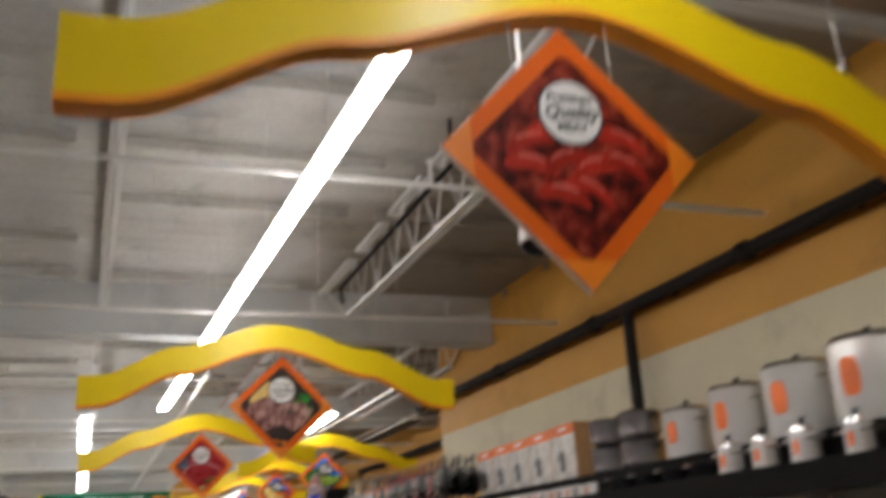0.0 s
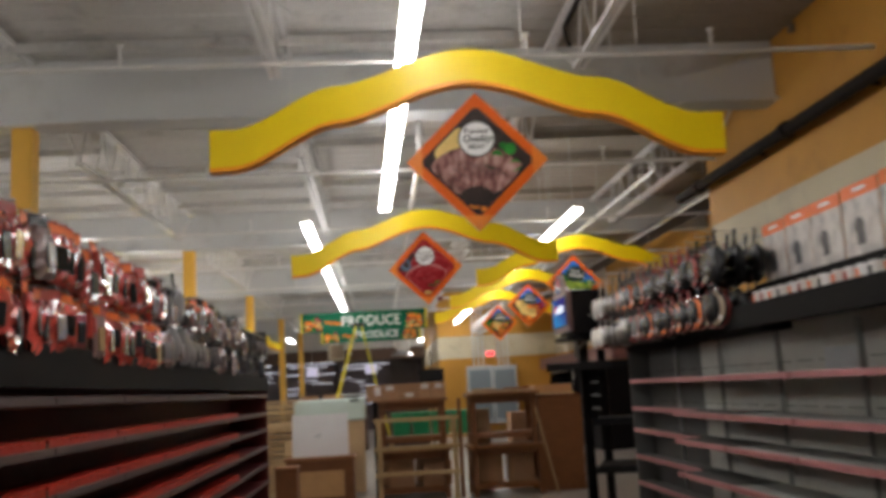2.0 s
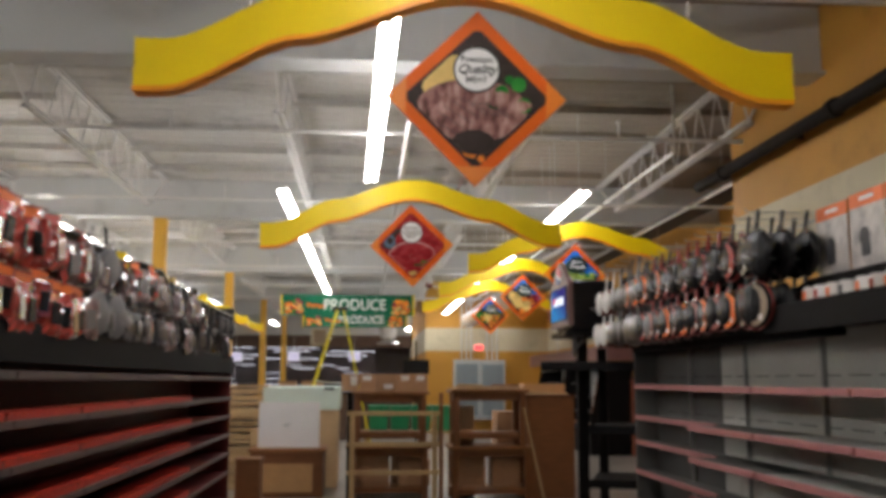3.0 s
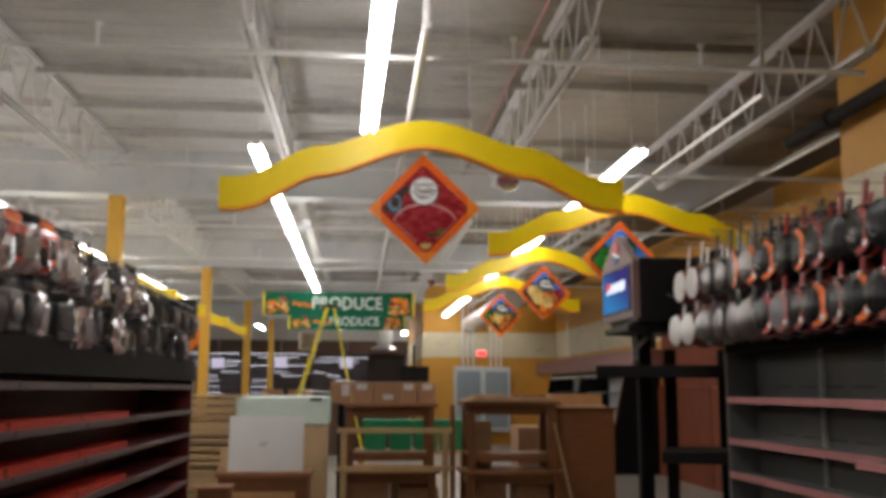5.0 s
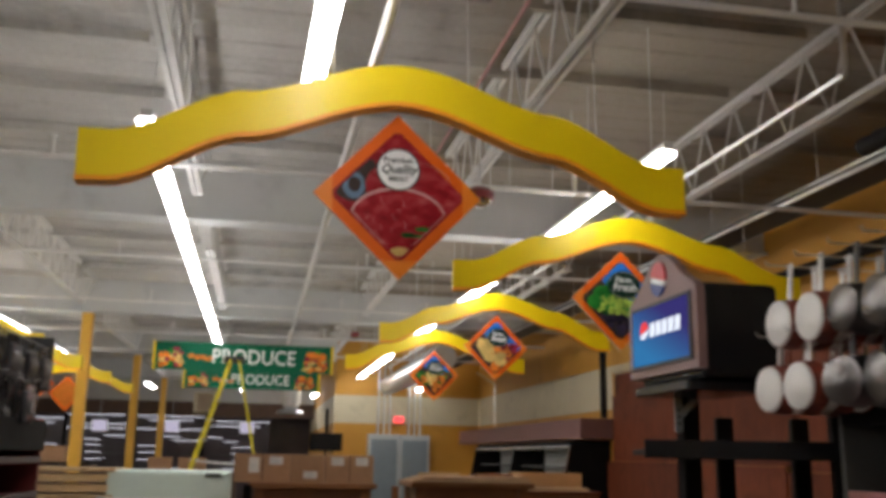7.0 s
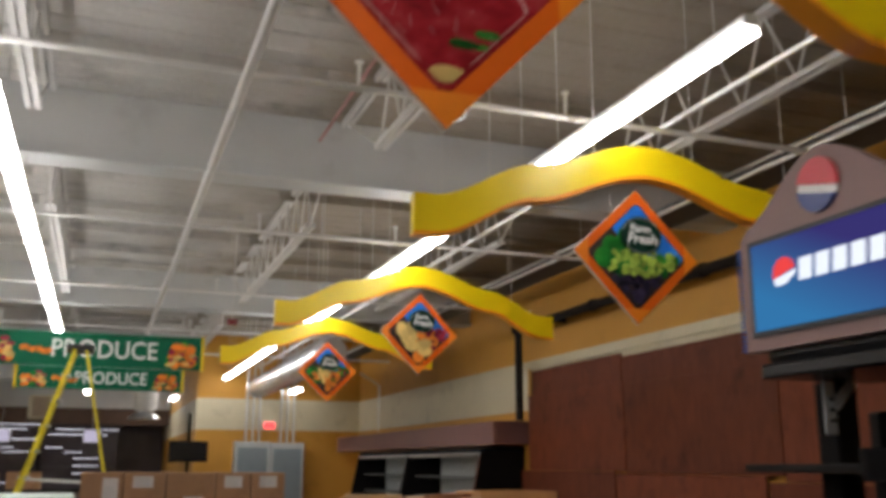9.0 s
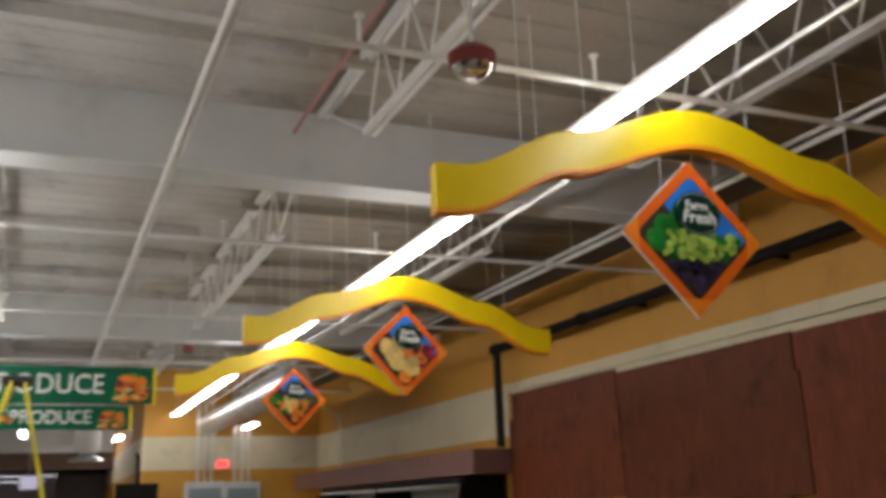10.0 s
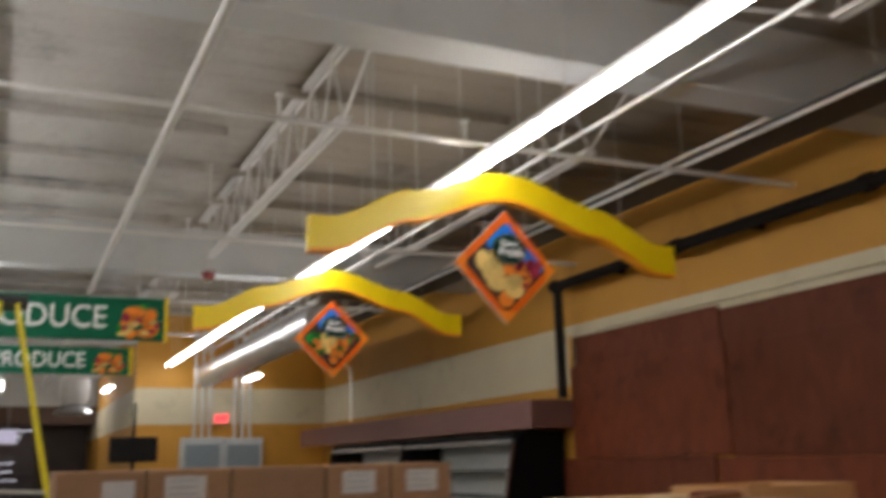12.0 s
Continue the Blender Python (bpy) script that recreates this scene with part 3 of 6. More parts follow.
def blobs(seed, n, x0, x1, z0, z1, r0, r1, lim, y0, y1, sx=1.0, sz=1.0):
    """Printed round fruits as thin discs that stay inside the picture."""
    rnd = random.Random(seed)
    bm = B()
    made = 0
    for i in range(n * 6):
        r = rnd.uniform(r0, r1)
        x, z = rnd.uniform(x0, x1), rnd.uniform(z0, z1)
        if inside(x, z, r * max(sx, sz), lim):
            add_disc(bm, x, z, r, y0 - 0.00008 * made, y1, 14, sx, sz)
            made += 1
            if made >= n:
                break
    return bm


def panel_sign(parent_pose, kind):
    """The orange diamond picture board that hangs under a wave."""
    R = 0.4275
    label = {"bacon": "orange diamond board with a picture of red sausages", "steak": "orange diamond board with a picture of grilled meat",
             "beef": "orange diamond board with a picture of red meat", "grapes": "orange diamond board with a picture of grapes",
             "melon": "orange diamond board with a picture of mixed fruit", "veg": "orange diamond board with a picture of vegetables"}[kind]
    d = thing("picture_sign", parent_pose, label, "sign", "picture signs under the waves")
    bm = B()
    add_prism(bm, square(R), -0.009, 0.009)
    part("board", bm, M_WHITEEDGE, d, "white foam board edge")
    for s in (-1, 1):
        bm = B()
        add_prism(bm, square(R - 0.001), s * 0.009, s * 0.0105)
        part("border", bm, M_ORANGE, d)
    for s in (-1, 1):
        for tip in ([(-R + 0.002, 0), (-0.33, -R + 0.332), (-0.33, R - 0.332)], [(R - 0.002, 0), (0.33, R - 0.332), (0.33, -R + 0.332)], [(0, -R + 0.002), (R - 0.332, -0.33), (-R + 0.332, -0.33)]):
            bm = B()
            add_prism(bm, tip, s * 0.0105, s * 0.0112)
            part("corner", bm, M_TIP, d, "lighter orange folded corner")
    y = -0.0105
    lim = 0.325
    bm = B()
    add_prism(bm, cut_square(0.345, 0.018), y - 0.001, y)
    back = {"bacon": P_SAUSAGEBACK, "steak": P_NIGHT, "beef": P_BEEF, "grapes": P_NIGHT, "melon": P_NIGHT, "veg": P_NIGHT}[kind]
    part("picture", bm, back, d)
    y -= 0.001

    def lay(name, bm, m):
        tagged(part(name, bm, m, d), kind="stuff")

    if kind in ("bacon", "steak", "beef"):
        if kind == "bacon":
            rnd = random.Random(3)
            for k in range(26):
                cx, cz = -0.25 + 0.1 * (k % 6) + rnd.uniform(-0.02, 0.02), 0.12 - 0.085 * (k // 6) + rnd.uniform(-0.02, 0.02)
                if abs(cx) + abs(cz) > 0.25:
                    continue
                a0, bend, wide = rnd.uniform(-0.5, 0.5), rnd.uniform(0.5, 1.1), rnd.uniform(0.024, 0.031)
                path = [(cx + 0.085 * q * math.cos(a0) - 0.03 * bend * (1 - q * q) * math.sin(a0), cz + 0.085 * q * math.sin(a0) + 0.03 * bend * (1 - q * q)) for q in (-1, -0.75, -0.5, -0.25, 0, 0.25, 0.5, 0.75, 1)]
                wd = [wide * w for w in (0.35, 0.8, 0.95, 1, 1, 1, 0.95, 0.8, 0.35)]
                for nm, m_, f0, f1, lift in (("printed_sausage", P_SAUSAGE, -1.0, 1.0, 0.0), ("printed_shine", P_SHINE, 0.35, 0.6, 0.0006)):
                    sel = range(9) if lift == 0 else range(2, 7)
                    edge = [(path[j][0], path[j][1] + f1 * wd[j]) for j in sel] + [(path[j][0], path[j][1] + f0 * wd[j]) for j in reversed(sel)]
                    edge = [(ex * min(1, 0.32 / (abs(ex) + abs(ez) + 1e-6)), ez * min(1, 0.32 / (abs(ex) + abs(ez) + 1e-6))) for ex, ez in edge]
                    bm = B()
                    add_prism(bm, edge, y - 0.0015 - 0.00015 * k - lift, y)
                    lay(nm, bm, m_)
        if kind == "steak":
            bm = B()
            add_disc(bm, -0.13, 0.08, 0.13, y - 0.0012, y, 24, lim=0.325)
            lay("printed_plate", bm, P_PEAR)
            bm = B()
            add_disc(bm, -0.02, -0.06, 0.23, y - 0.002, y, 28, 1.15, 0.66, lim=0.325)
            lay("printed_steak", bm, P_STEAK)
            bm = B()
            for i in range(9):
                x0, z0 = -0.215 + 0.034 * i, 0.0 - 0.125 * abs(i / 8 - 0.45)
                add_beam(bm, (x0, y - 0.003, z0 + 0.012 * i - 0.045), (x0 + 0.13, y - 0.003, z0 + 0.012 * i - 0.125), 0.001, 0.012, (0, 1, 0))
            lay("printed_grill_mark", bm, M_BLACK)
            bm = B()
            add_disc(bm, -0.01, -0.215, 0.1, y - 0.0034, y, 24, 1.0, 0.6, lim=0.32)
            lay("printed_dark_sauce", bm, P_NIGHT)
            lay("printed_garnish", blobs(5, 5, 0.08, 0.24, -0.05, 0.1, 0.02, 0.045, lim, y - 0.003, y), P_LEAF)
            lay("printed_slice", blobs(6, 6, 0.06, 0.25, -0.1, 0.04, 0.02, 0.04, lim, y - 0.0035, y, 1.3, 0.6), P_STEAK)
            lay("printed_pepper", blobs(8, 3, -0.05, 0.03, -0.3, -0.24, 0.015, 0.025, 0.34, y - 0.003, y), P_PEACH)
        if kind == "beef":
            bm = B()
            add_disc(bm, -0.22, 0.09, 0.13, y - 0.0012, y, 24, lim=0.33)
            lay("printed_shadow_ground", bm, P_NIGHT)
            bm = B()
            add_disc(bm, 0.06, 0.05, 0.19, y - 0.002, y, 32, 1.2, 0.75, lim=0.325)
            lay("printed_cut", bm, P_BEEF)
            bm = B()
            add_disc(bm, 0.0, -0.115, 0.21, y - 0.003, y, 32, 1.15, 0.75, lim=0.325)
            lay("printed_fat_rim", bm, P_FAT)
            bm = B()
            add_disc(bm, 0.0, -0.125, 0.208, y - 0.004, y, 32, 1.14, 0.74, lim=0.32)
            lay("printed_cut", bm, P_BEEF)
            bm = B()
            for i in range(12):
                a0, a1 = math.pi * (0.1 + 0.065 * i), math.pi * (0.1 + 0.065 * (i + 1))
                add_beam(bm, (0.06 + 0.226 * math.cos(a0) * 0.95, y - 0.0026, 0.05 + 0.14 * math.sin(a0) * 0.93), (0.06 + 0.226 * math.cos(a1) * 0.95, y - 0.0026, 0.05 + 0.14 * math.sin(a1) * 0.93), 0.001, 0.008, (0, 1, 0))
            lay("printed_fat_line", bm, P_FAT)
            bm = B()
            rr = random.Random(9)
            for i in range(16):
                a, b_ = rr.uniform(-0.17, 0.17), rr.uniform(-0.2, -0.02)
                add_beam(bm, (a, y - 0.0048, b_), (a + rr.uniform(-0.03, 0.03), y - 0.0048, b_ + rr.uniform(0.01, 0.04)), 0.0006, 0.003, (0, 1, 0))
            lay("printed_marbling", bm, P_FAT)
            bm = B()
            add_disc(bm, -0.225, 0.045, 0.062, y - 0.0022, y, 22, 0.9, 1.1, lim=0.325)
            lay("printed_bowl", bm, P_BOWL)
            bm = B()
            add_disc(bm, -0.222, 0.05, 0.036, y - 0.0026, y, 18, 0.9, 1.1, lim=0.32)
            lay("printed_bowl_inside", bm, P_NIGHT)
            bm = B()
            add_disc(bm, 0.005, -0.285, 0.05, y - 0.0052, y, 16, 1.0, 0.45, lim=0.325)
            lay("printed_garlic", bm, P_PEAR)
            lay("printed_herb", blobs(4, 6, 0.03, 0.15, -0.22, -0.16, 0.012, 0.03, 0.33, y - 0.0056, y, 1.6, 0.5), P_LEAF)
        bx, bz, br = 0.0, 0.135, 0.112
        bm = B()
        add_disc(bm, bx, bz, br, y - 0.006, y, 32)
        part("badge_ring", bm, M_BLACK, d)
        bm = B()
        add_disc(bm, bx, bz, br - 0.009, y - 0.0075, y - 0.006, 32)
        part("badge", bm, M_WHITE, d, "round white badge with black writing")
        face = lambda dz: pose(bx, y - 0.008, bz + dz, 90, 0, 0)
        lettering("lettering", "Premium", 0.042, M_BLACK, d, face(0.048))
        lettering("lettering", "Quality", 0.062, M_BLACK, d, face(0.0), shear=0.3)
        lettering("lettering", "MEAT", 0.04, M_BLACK, d, face(-0.05))
    else:
        bm = B()
        add_prism(bm, [(-0.015, 0.324), (-0.17, 0.165), (-0.05, 0.03), (0.1, -0.01), (0.29, -0.03), (0.324, 0.012), (0.015, 0.324)], y - 0.001, y)
        lay("printed_sky", bm, P_SKY)
        y -= 0.001
        if kind == "grapes":
            lay("printed_leaf", blobs(11, 14, -0.3, -0.06, -0.08, 0.15, 0.045, 0.075, lim, y - 0.002, y), P_LEAF)
            lay("printed_foliage", blobs(12, 26, -0.14, 0.27, -0.1, -0.0, 0.03, 0.045, lim, y - 0.0015, y), P_LEAF)
            lay("printed_dark_fruit", blobs(13, 55, -0.18, 0.18, -0.31, -0.1, 0.018, 0.03, lim, y - 0.003, y), P_DARKGRAPE)
            lay("printed_fruit", blobs(14, 75, -0.2, 0.25, -0.12, 0.03, 0.014, 0.023, lim, y - 0.008, y), P_GRAPE)
        elif kind == "melon":
            lay("printed_fruit", blobs(21, 8, -0.22, -0.04, -0.16, 0.08, 0.055, 0.08, lim, y - 0.003, y, 0.7, 1.1), P_PEAR)
            lay("printed_orange_fruit", blobs(22, 10, -0.04, 0.16, -0.28, 0.02, 0.045, 0.065, lim, y - 0.0045, y), P_PEACH)
            lay("printed_dark_fruit", blobs(23, 22, 0.08, 0.27, -0.14, 0.04, 0.025, 0.04, lim, y - 0.004, y), P_PLUM)
            lay("printed_pale_fruit", blobs(24, 5, -0.12, 0.1, -0.2, -0.1, 0.05, 0.07, lim, y - 0.006, y, 1.2, 0.85), P_PEAR)
            lay("printed_leaf", blobs(25, 3, -0.12, -0.08, 0.13, 0.17, 0.03, 0.04, lim, y - 0.002, y), P_LEAF)
        else:
            lay("printed_green_stuff", blobs(31, 24, -0.26, 0.26, -0.14, 0.05, 0.03, 0.055, lim, y - 0.003, y), P_LEAF)
            lay("printed_red_vegetable", blobs(32, 18, -0.2, 0.16, -0.3, -0.02, 0.03, 0.05, lim, y - 0.004, y), P_PEACH)
            lay("printed_yellow_vegetable", blobs(33, 10, -0.12, 0.1, -0.18, 0.02, 0.03, 0.045, lim, y - 0.005, y, 0.7, 1.3), P_PEAR)
            lay("printed_dark_vegetable", blobs(34, 8, 0.06, 0.26, -0.1, 0.04, 0.025, 0.04, lim, y - 0.004, y, 0.6, 1.4), P_PLUM)
            lay("printed_leaf", blobs(25, 3, -0.12, -0.08, 0.13, 0.17, 0.03, 0.04, lim, y - 0.002, y), P_LEAF)
        bm = B()
        add_disc(bm, 0.025, 0.13, 0.14, y - 0.0145, y, 32, 1.0, 0.86)
        part("badge", bm, P_BADGE, d, "dark green oval badge with white writing")
        bm = B()
        for i in range(32):
            a0, a1 = 2 * math.pi * i / 32, 2 * math.pi * (i + 1) / 32
            if 0.08 < (i / 32) % 0.5 < 0.44:
                add_beam(bm, (0.025 + 0.13 * math.cos(a0), y - 0.0148, 0.13 + 0.11 * math.sin(a0)), (0.025 + 0.13 * math.cos(a1), y - 0.0148, 0.13 + 0.11 * math.sin(a1)), 0.0012, 0.006, (0, 1, 0))
        tagged(part("badge_line", bm, M_WHITE, d), kind="stuff")
        lettering("lettering", "Farm", 0.068, M_WHITE, d, pose(0.02, y - 0.0155, 0.172, 90, 0, 0))
        lettering("lettering", "Fresh", 0.092, M_WHITE, d, pose(0.03, y - 0.0155, 0.107, 90, 0, 0), shear=0.15)
    for sx in (-0.17, 0.17):
        part("hanging_wire", rods(((sx, 0, R - 0.17), (sx, 0, R + 0.04), 0.0022), seg=5), M_STEEL, d)
    return d


def wave_sign(x, y, z, turn, lean=1.4):
    """The wavy yellow board; z is the upper corner of its ends."""
    w = thing("wave_sign", pose(x, y, z, 0, lean, turn), "wavy glossy yellow board with orange edges hung on wires", "sign", "yellow wave signs")
    bm = B()
    wave_strip(bm, -0.042, 0.042)
    part("board", bm, M_SIGN, w)
    bm = B()
    wave_strip(bm, -0.047, 0.047, -0.008, 0.016)
    part("edge_trim", bm, M_SIGNEDGE, w, "orange lower edge trim")
    for sx in (-1.05, -0.35, 0.35, 1.05):
        part("hanging_wire", rods(((sx, 0, wave_height(sx / 1.525) - 0.02), (sx, 0, DECK - z), 0.003), seg=5), M_STEEL, w)
    return w


# each wave and its picture board hang a little out of true: place, turn and lean of the wave, then place and lean of the board
SIGNS = [("bacon", (1.77, 1.41, 3.125), -1.0, 0.4, (1.69, 1.39, 2.872), -1.5), ("steak", (1.805, 6.75, 3.206), -3.0, 0.7, (1.857, 6.8, 2.98), 1.2),
         ("beef", (1.807, 11.93, 3.25), 2.0, -1.2, (1.80, 11.96, 3.026), -1.8), ("grapes", (4.223, 14.87, 3.35), -3.0, 0.4, (4.13, 14.86, 3.078), 1.6),
         ("melon", (4.148, 19.13, 3.405), 0.6, 0.0, (4.138, 19.14, 3.15), 1.5), ("veg", (4.08, 23.0, 3.415), -1.0, -0.4, (4.05, 22.98, 3.1), -0.8)]
wave0 = None
for kind, at, turn, lean, board_at, board_lean in SIGNS:
    if wave0 is None:
        wave0 = wave_sign(*at, turn, lean)
    else:
        copy_thing(wave0, pose(*at, 0, lean, turn))
    panel_sign(pose(*board_at, 0, board_lean, turn), kind)
for x, y in ((-3.42, 9.9), (-3.42, 12.6), (-3.42, 15.4), (-3.4, 18.6), (-3.38, 21.6), (-3.36, 24.6), (-3.33, 27.8), (-3.3, 31.2)):
    copy_thing(wave0, pose(x, y, 3.38, 0, 0, -2.3))
    b = thing("picture_sign", pose(x, y, 3.095, 0, 0, -2.3), "plain orange diamond board seen in the next aisle", "sign", "picture signs under the waves")
    bm = B()
    add_prism(bm, square(0.4275), -0.009, 0.009)
    part("board", bm, M_ORANGE, b)
    bm = B()
    add_prism(bm, cut_square(0.345, 0.018), -0.012, -0.009)
    part("picture", bm, P_PEACH, b)
    for sx in (-0.17, 0.17):
        part("hanging_wire", rods(((sx, 0, 0.25), (sx, 0, 0.47), 0.0022), seg=5), M_STEEL, b)


def banner(x, y, z0, z1, w, size, label):
    """A green hanging banner: word in white, vegetables at both ends."""
    b = thing("banner", pose(x, y, 0), label, "banner", "green produce banners")
    part("board", boxes((-w / 2, w / 2, -0.02, 0.02, z0, z1)), M_GREEN, b)
    for s in (-1, 1):
        part("end_cap", boxes((s * w / 2 - 0.02, s * w / 2 + 0.02, -0.025, 0.025, z0 - 0.01, z1 + 0.01)), M_SIGN, b)
    h, zc = z1 - z0, (z0 + z1) / 2
    rnd = random.Random(7)
    for cx, s in ((-w / 2 + 0.3, 1), (w / 2 - 0.28, -1)):
        for m, n, r in ((P_LEAF, 5, 0.07), (P_PEACH, 9, 0.085), (P_PEAR, 7, 0.06), (P_PLUM, 5, 0.05)):
            bm = B()
            layer = {P_LEAF: 0, P_PEACH: 1, P_PEAR: 2, P_PLUM: 3}[m] * 0.004
            for i in range(n):
                u_ = rnd.uniform(-0.2, 0.2)
                add_disc(bm, cx + u_, zc + rnd.uniform(-0.36, 0.34 - 1.6 * abs(u_)) * h, r * h * 2.3 * rnd.uniform(0.6, 1), -0.022 - layer - 0.0004 * i, -0.02, 12, 1.3 if i % 2 else 0.8, 0.6 if i % 2 else 0.9)
            tagged(part("printed_vegetable", bm, m, b), kind="stuff")
    bm = B()
    for i in range(9):
        add_disc(bm, -w / 2 + 0.58 + 0.045 * i, zc + 0.03 * h * math.sin(i * 1.7) - 0.005 * i, 0.035, -0.0225, -0.02, 10, 0.8, 1.2)
    tagged(part("printed_script", bm, P_PEACH, b, "orange script flourish"), kind="stuff")
    lettering("lettering", "PRODUCE", size, M_WHITE, b, pose(0.16, -0.021, zc, 90, 0, 0), wide=0.88, bold=0.006)
    for sx in (-w * 0.4, w * 0.4):
        part("hanging_wire", rods(((sx, 0, z1), (sx, 0, DECK), 0.004), seg=5), M_STEEL, b)


banner(0.91, 23.85, 3.13, 3.6, 2.98, 0.35, "dark green banner with white word and printed vegetables")
banner(1.04, 26.8, 3.03, 3.4, 2.66, 0.29, "smaller dark green banner with white word and vegetables")

# ---- dome and cameras under the roof ----
dome = thing("ceiling_dome", pose(2.91, 14.9, 3.895), "dark red dome fitting hung on a rod", "dome")
bm = B()
add_lathe(bm, [(0, 0.1), (0.08, 0.09), (0.125, 0.05), (0.12, -0.01), (0.105, -0.015)], 24)
part("collar", bm, mat("dark red plastic", (0.2, 0.02, 0.02), 0.35), dome, smooth=True)
bm = B()
add_lathe(bm, [(0.104, -0.014), (0.09, -0.045), (0.05, -0.066), (0, -0.072)], 24)
part("lens", bm, M_CHROME, dome, "mirrored dome", smooth=True)
part("rod", rods(((0, 0, 0.05), (0, 0, DECK - 3.895), 0.012)), M_STEEL, dome)
cam2 = thing("ceiling_dome", pose(2.71, 23.1, 3.755), "small dark red dome fitting hung on a rod", "dome")
bm = B()
add_lathe(bm, [(0, 0.04), (0.07, 0.035), (0.08, 0), (0.06, -0.05), (0, -0.06)], 20)
part("body", bm, bpy.data.materials["dark red plastic"], cam2, smooth=True)
bm = B()
add_lathe(bm, [(0.058, -0.052), (0.045, -0.075), (0, -0.085)], 16)
part("lens", bm, M_CHROME, cam2, "mirrored lens", smooth=True)
part("rod", rods(((0, 0, 0.03), (0, 0, DECK - 3.755), 0.01)), M_STEEL, cam2)
dc = thing("dome_camera", pose(2.04, 2.36, 2.95), "pale grey dome camera with a dark lens hung from the roof", "camera")
bm = B()
add_lathe(bm, [(0, 0.1), (0.03, 0.1), (0.035, 0.075), (0.066, 0.065), (0.07, 0.0), (0.064, -0.008)], 24)
part("housing", bm, M_WHITE, dc, "pale grey housing", smooth=True)
bm = B()
add_lathe(bm, [(0.063, -0.006), (0.06, -0.03), (0.042, -0.055), (0, -0.067)], 24)
part("dome", bm, M_NONSTICK, dc, "dark dome", smooth=True)
part("stem", rods(((0, 0, 0.1), (0, 0, DECK - 2.95), 0.011)), M_STEEL, dc)


# ---- wall pipes and boards on the east side ----
def wall_pipe(x, z, ya, yb, drops, label):
    p = thing("wall_pipe", Matrix(), label, "pipe", "black wall pipes")
    part("run", rods(((x, ya, z), (x, yb, z), 0.065), seg=14), M_BLACKPIPE, p, smooth=True)
    y = ya + 0.9
    while y < yb:
        part("coupling", rods(((x, y - 0.05, z), (x, y + 0.05, z), 0.085), seg=14), M_BLACKPIPE, p, smooth=True)
        y += 2.45
    for y, zb in drops:
        part("drop", rods(((x, y, zb), (x, y, z), 0.06), seg=12), M_BLACKPIPE, p, smooth=True)
    y = ya + 0.4
    while y < yb:
        br = B()
        add_beam(br, (x, y, z), (x + 0.32 if x > 6 else x + 0.18, y, z), 0.02, 0.05)
        part("hanger", br, M_BLACKPIPE, p)
        y += 2.3


wall_pipe(5.2, 3.91, Y0 + 0.2, 13.0, [(6.7, 2.0)], "black iron pipe along the yellow wall above the cookware")
wall_pipe(7.15, 3.9, 12.6, 23.32, [(23.26, 2.49)], "black iron pipe along the yellow wall turning down")
single("wall_conduit", rods(((7.38, 31.93, 2.6), (7.38, 31.93, 3.7), 0.02), ((7.38, 31.93, 3.7), (6.9, 31.93, 3.98), 0.02), seg=8), M_ALU, "thin grey conduit bent from the wall", "conduit")

single("board_rail", boxes((7.40, 7.44, 12.6, 23.42, 3.285, 3.33)), M_CREAM, "cream timber rail above the maroon boards", "rail", "structure")
single("board_end_post", boxes((7.415, 7.44, 23.42, 23.5, 2.5, 3.33), bevel=0.004), M_YELLOWWALL, "ochre painted upright at the end of the boards", "post", "structure")
SEAMS = [12.6, 14.6, 17.57, 20.52, 23.4]
for i, (ya, yb) in enumerate(zip(SEAMS, SEAMS[1:])):
    low_top = (1.7, 1.66, 1.72, 1.745)[i]
    mid_top = (2.84, 2.85, 2.83, 2.875)[i]
    single("wall_board", boxes((7.335, 7.36, ya + 0.25, yb + 0.21, 0.0, low_top), bevel=0.003), M_BOARD, "maroon stained plywood sheet standing on the floor", "board", group="plywood wall boards")
    single("wall_board", boxes((7.362, 7.384 + 0.004 * (i % 2), ya + 0.005 * i, yb - 0.012, low_top + 0.004, mid_top), bevel=0.003), M_BOARD, "maroon stained plywood sheet fixed to the wall", "board", group="plywood wall boards")
    single("wall_board", boxes((7.392, 7.418, ya + 0.09, yb + 0.07 if i < 3 else yb - 0.08, mid_top - 0.2, (3.19, 3.185, 3.2, 3.25)[i]), bevel=0.003), M_BOARD, "maroon stained plywood strip fixed to the wall", "board", group="plywood wall boards")

# ---- open refrigerated cases along the east wall ----
canopy = thing("case_canopy", Matrix(), "mauve brown laminate canopy over the refrigerated cases", "canopy")
part("fascia", boxes((6.78, 6.83, 23.43, 33.6, 2.13, 2.485), bevel=0.006), M_MAUVE, canopy)
part("end_fascia", boxes((6.832, 7.44, 23.43, 23.48, 2.13, 2.485), bevel=0.006), M_MAUVE, canopy)
part("top_board", boxes((6.832, 7.44, 23.482, 33.6, 2.42, 2.45)), M_BOARD, canopy)


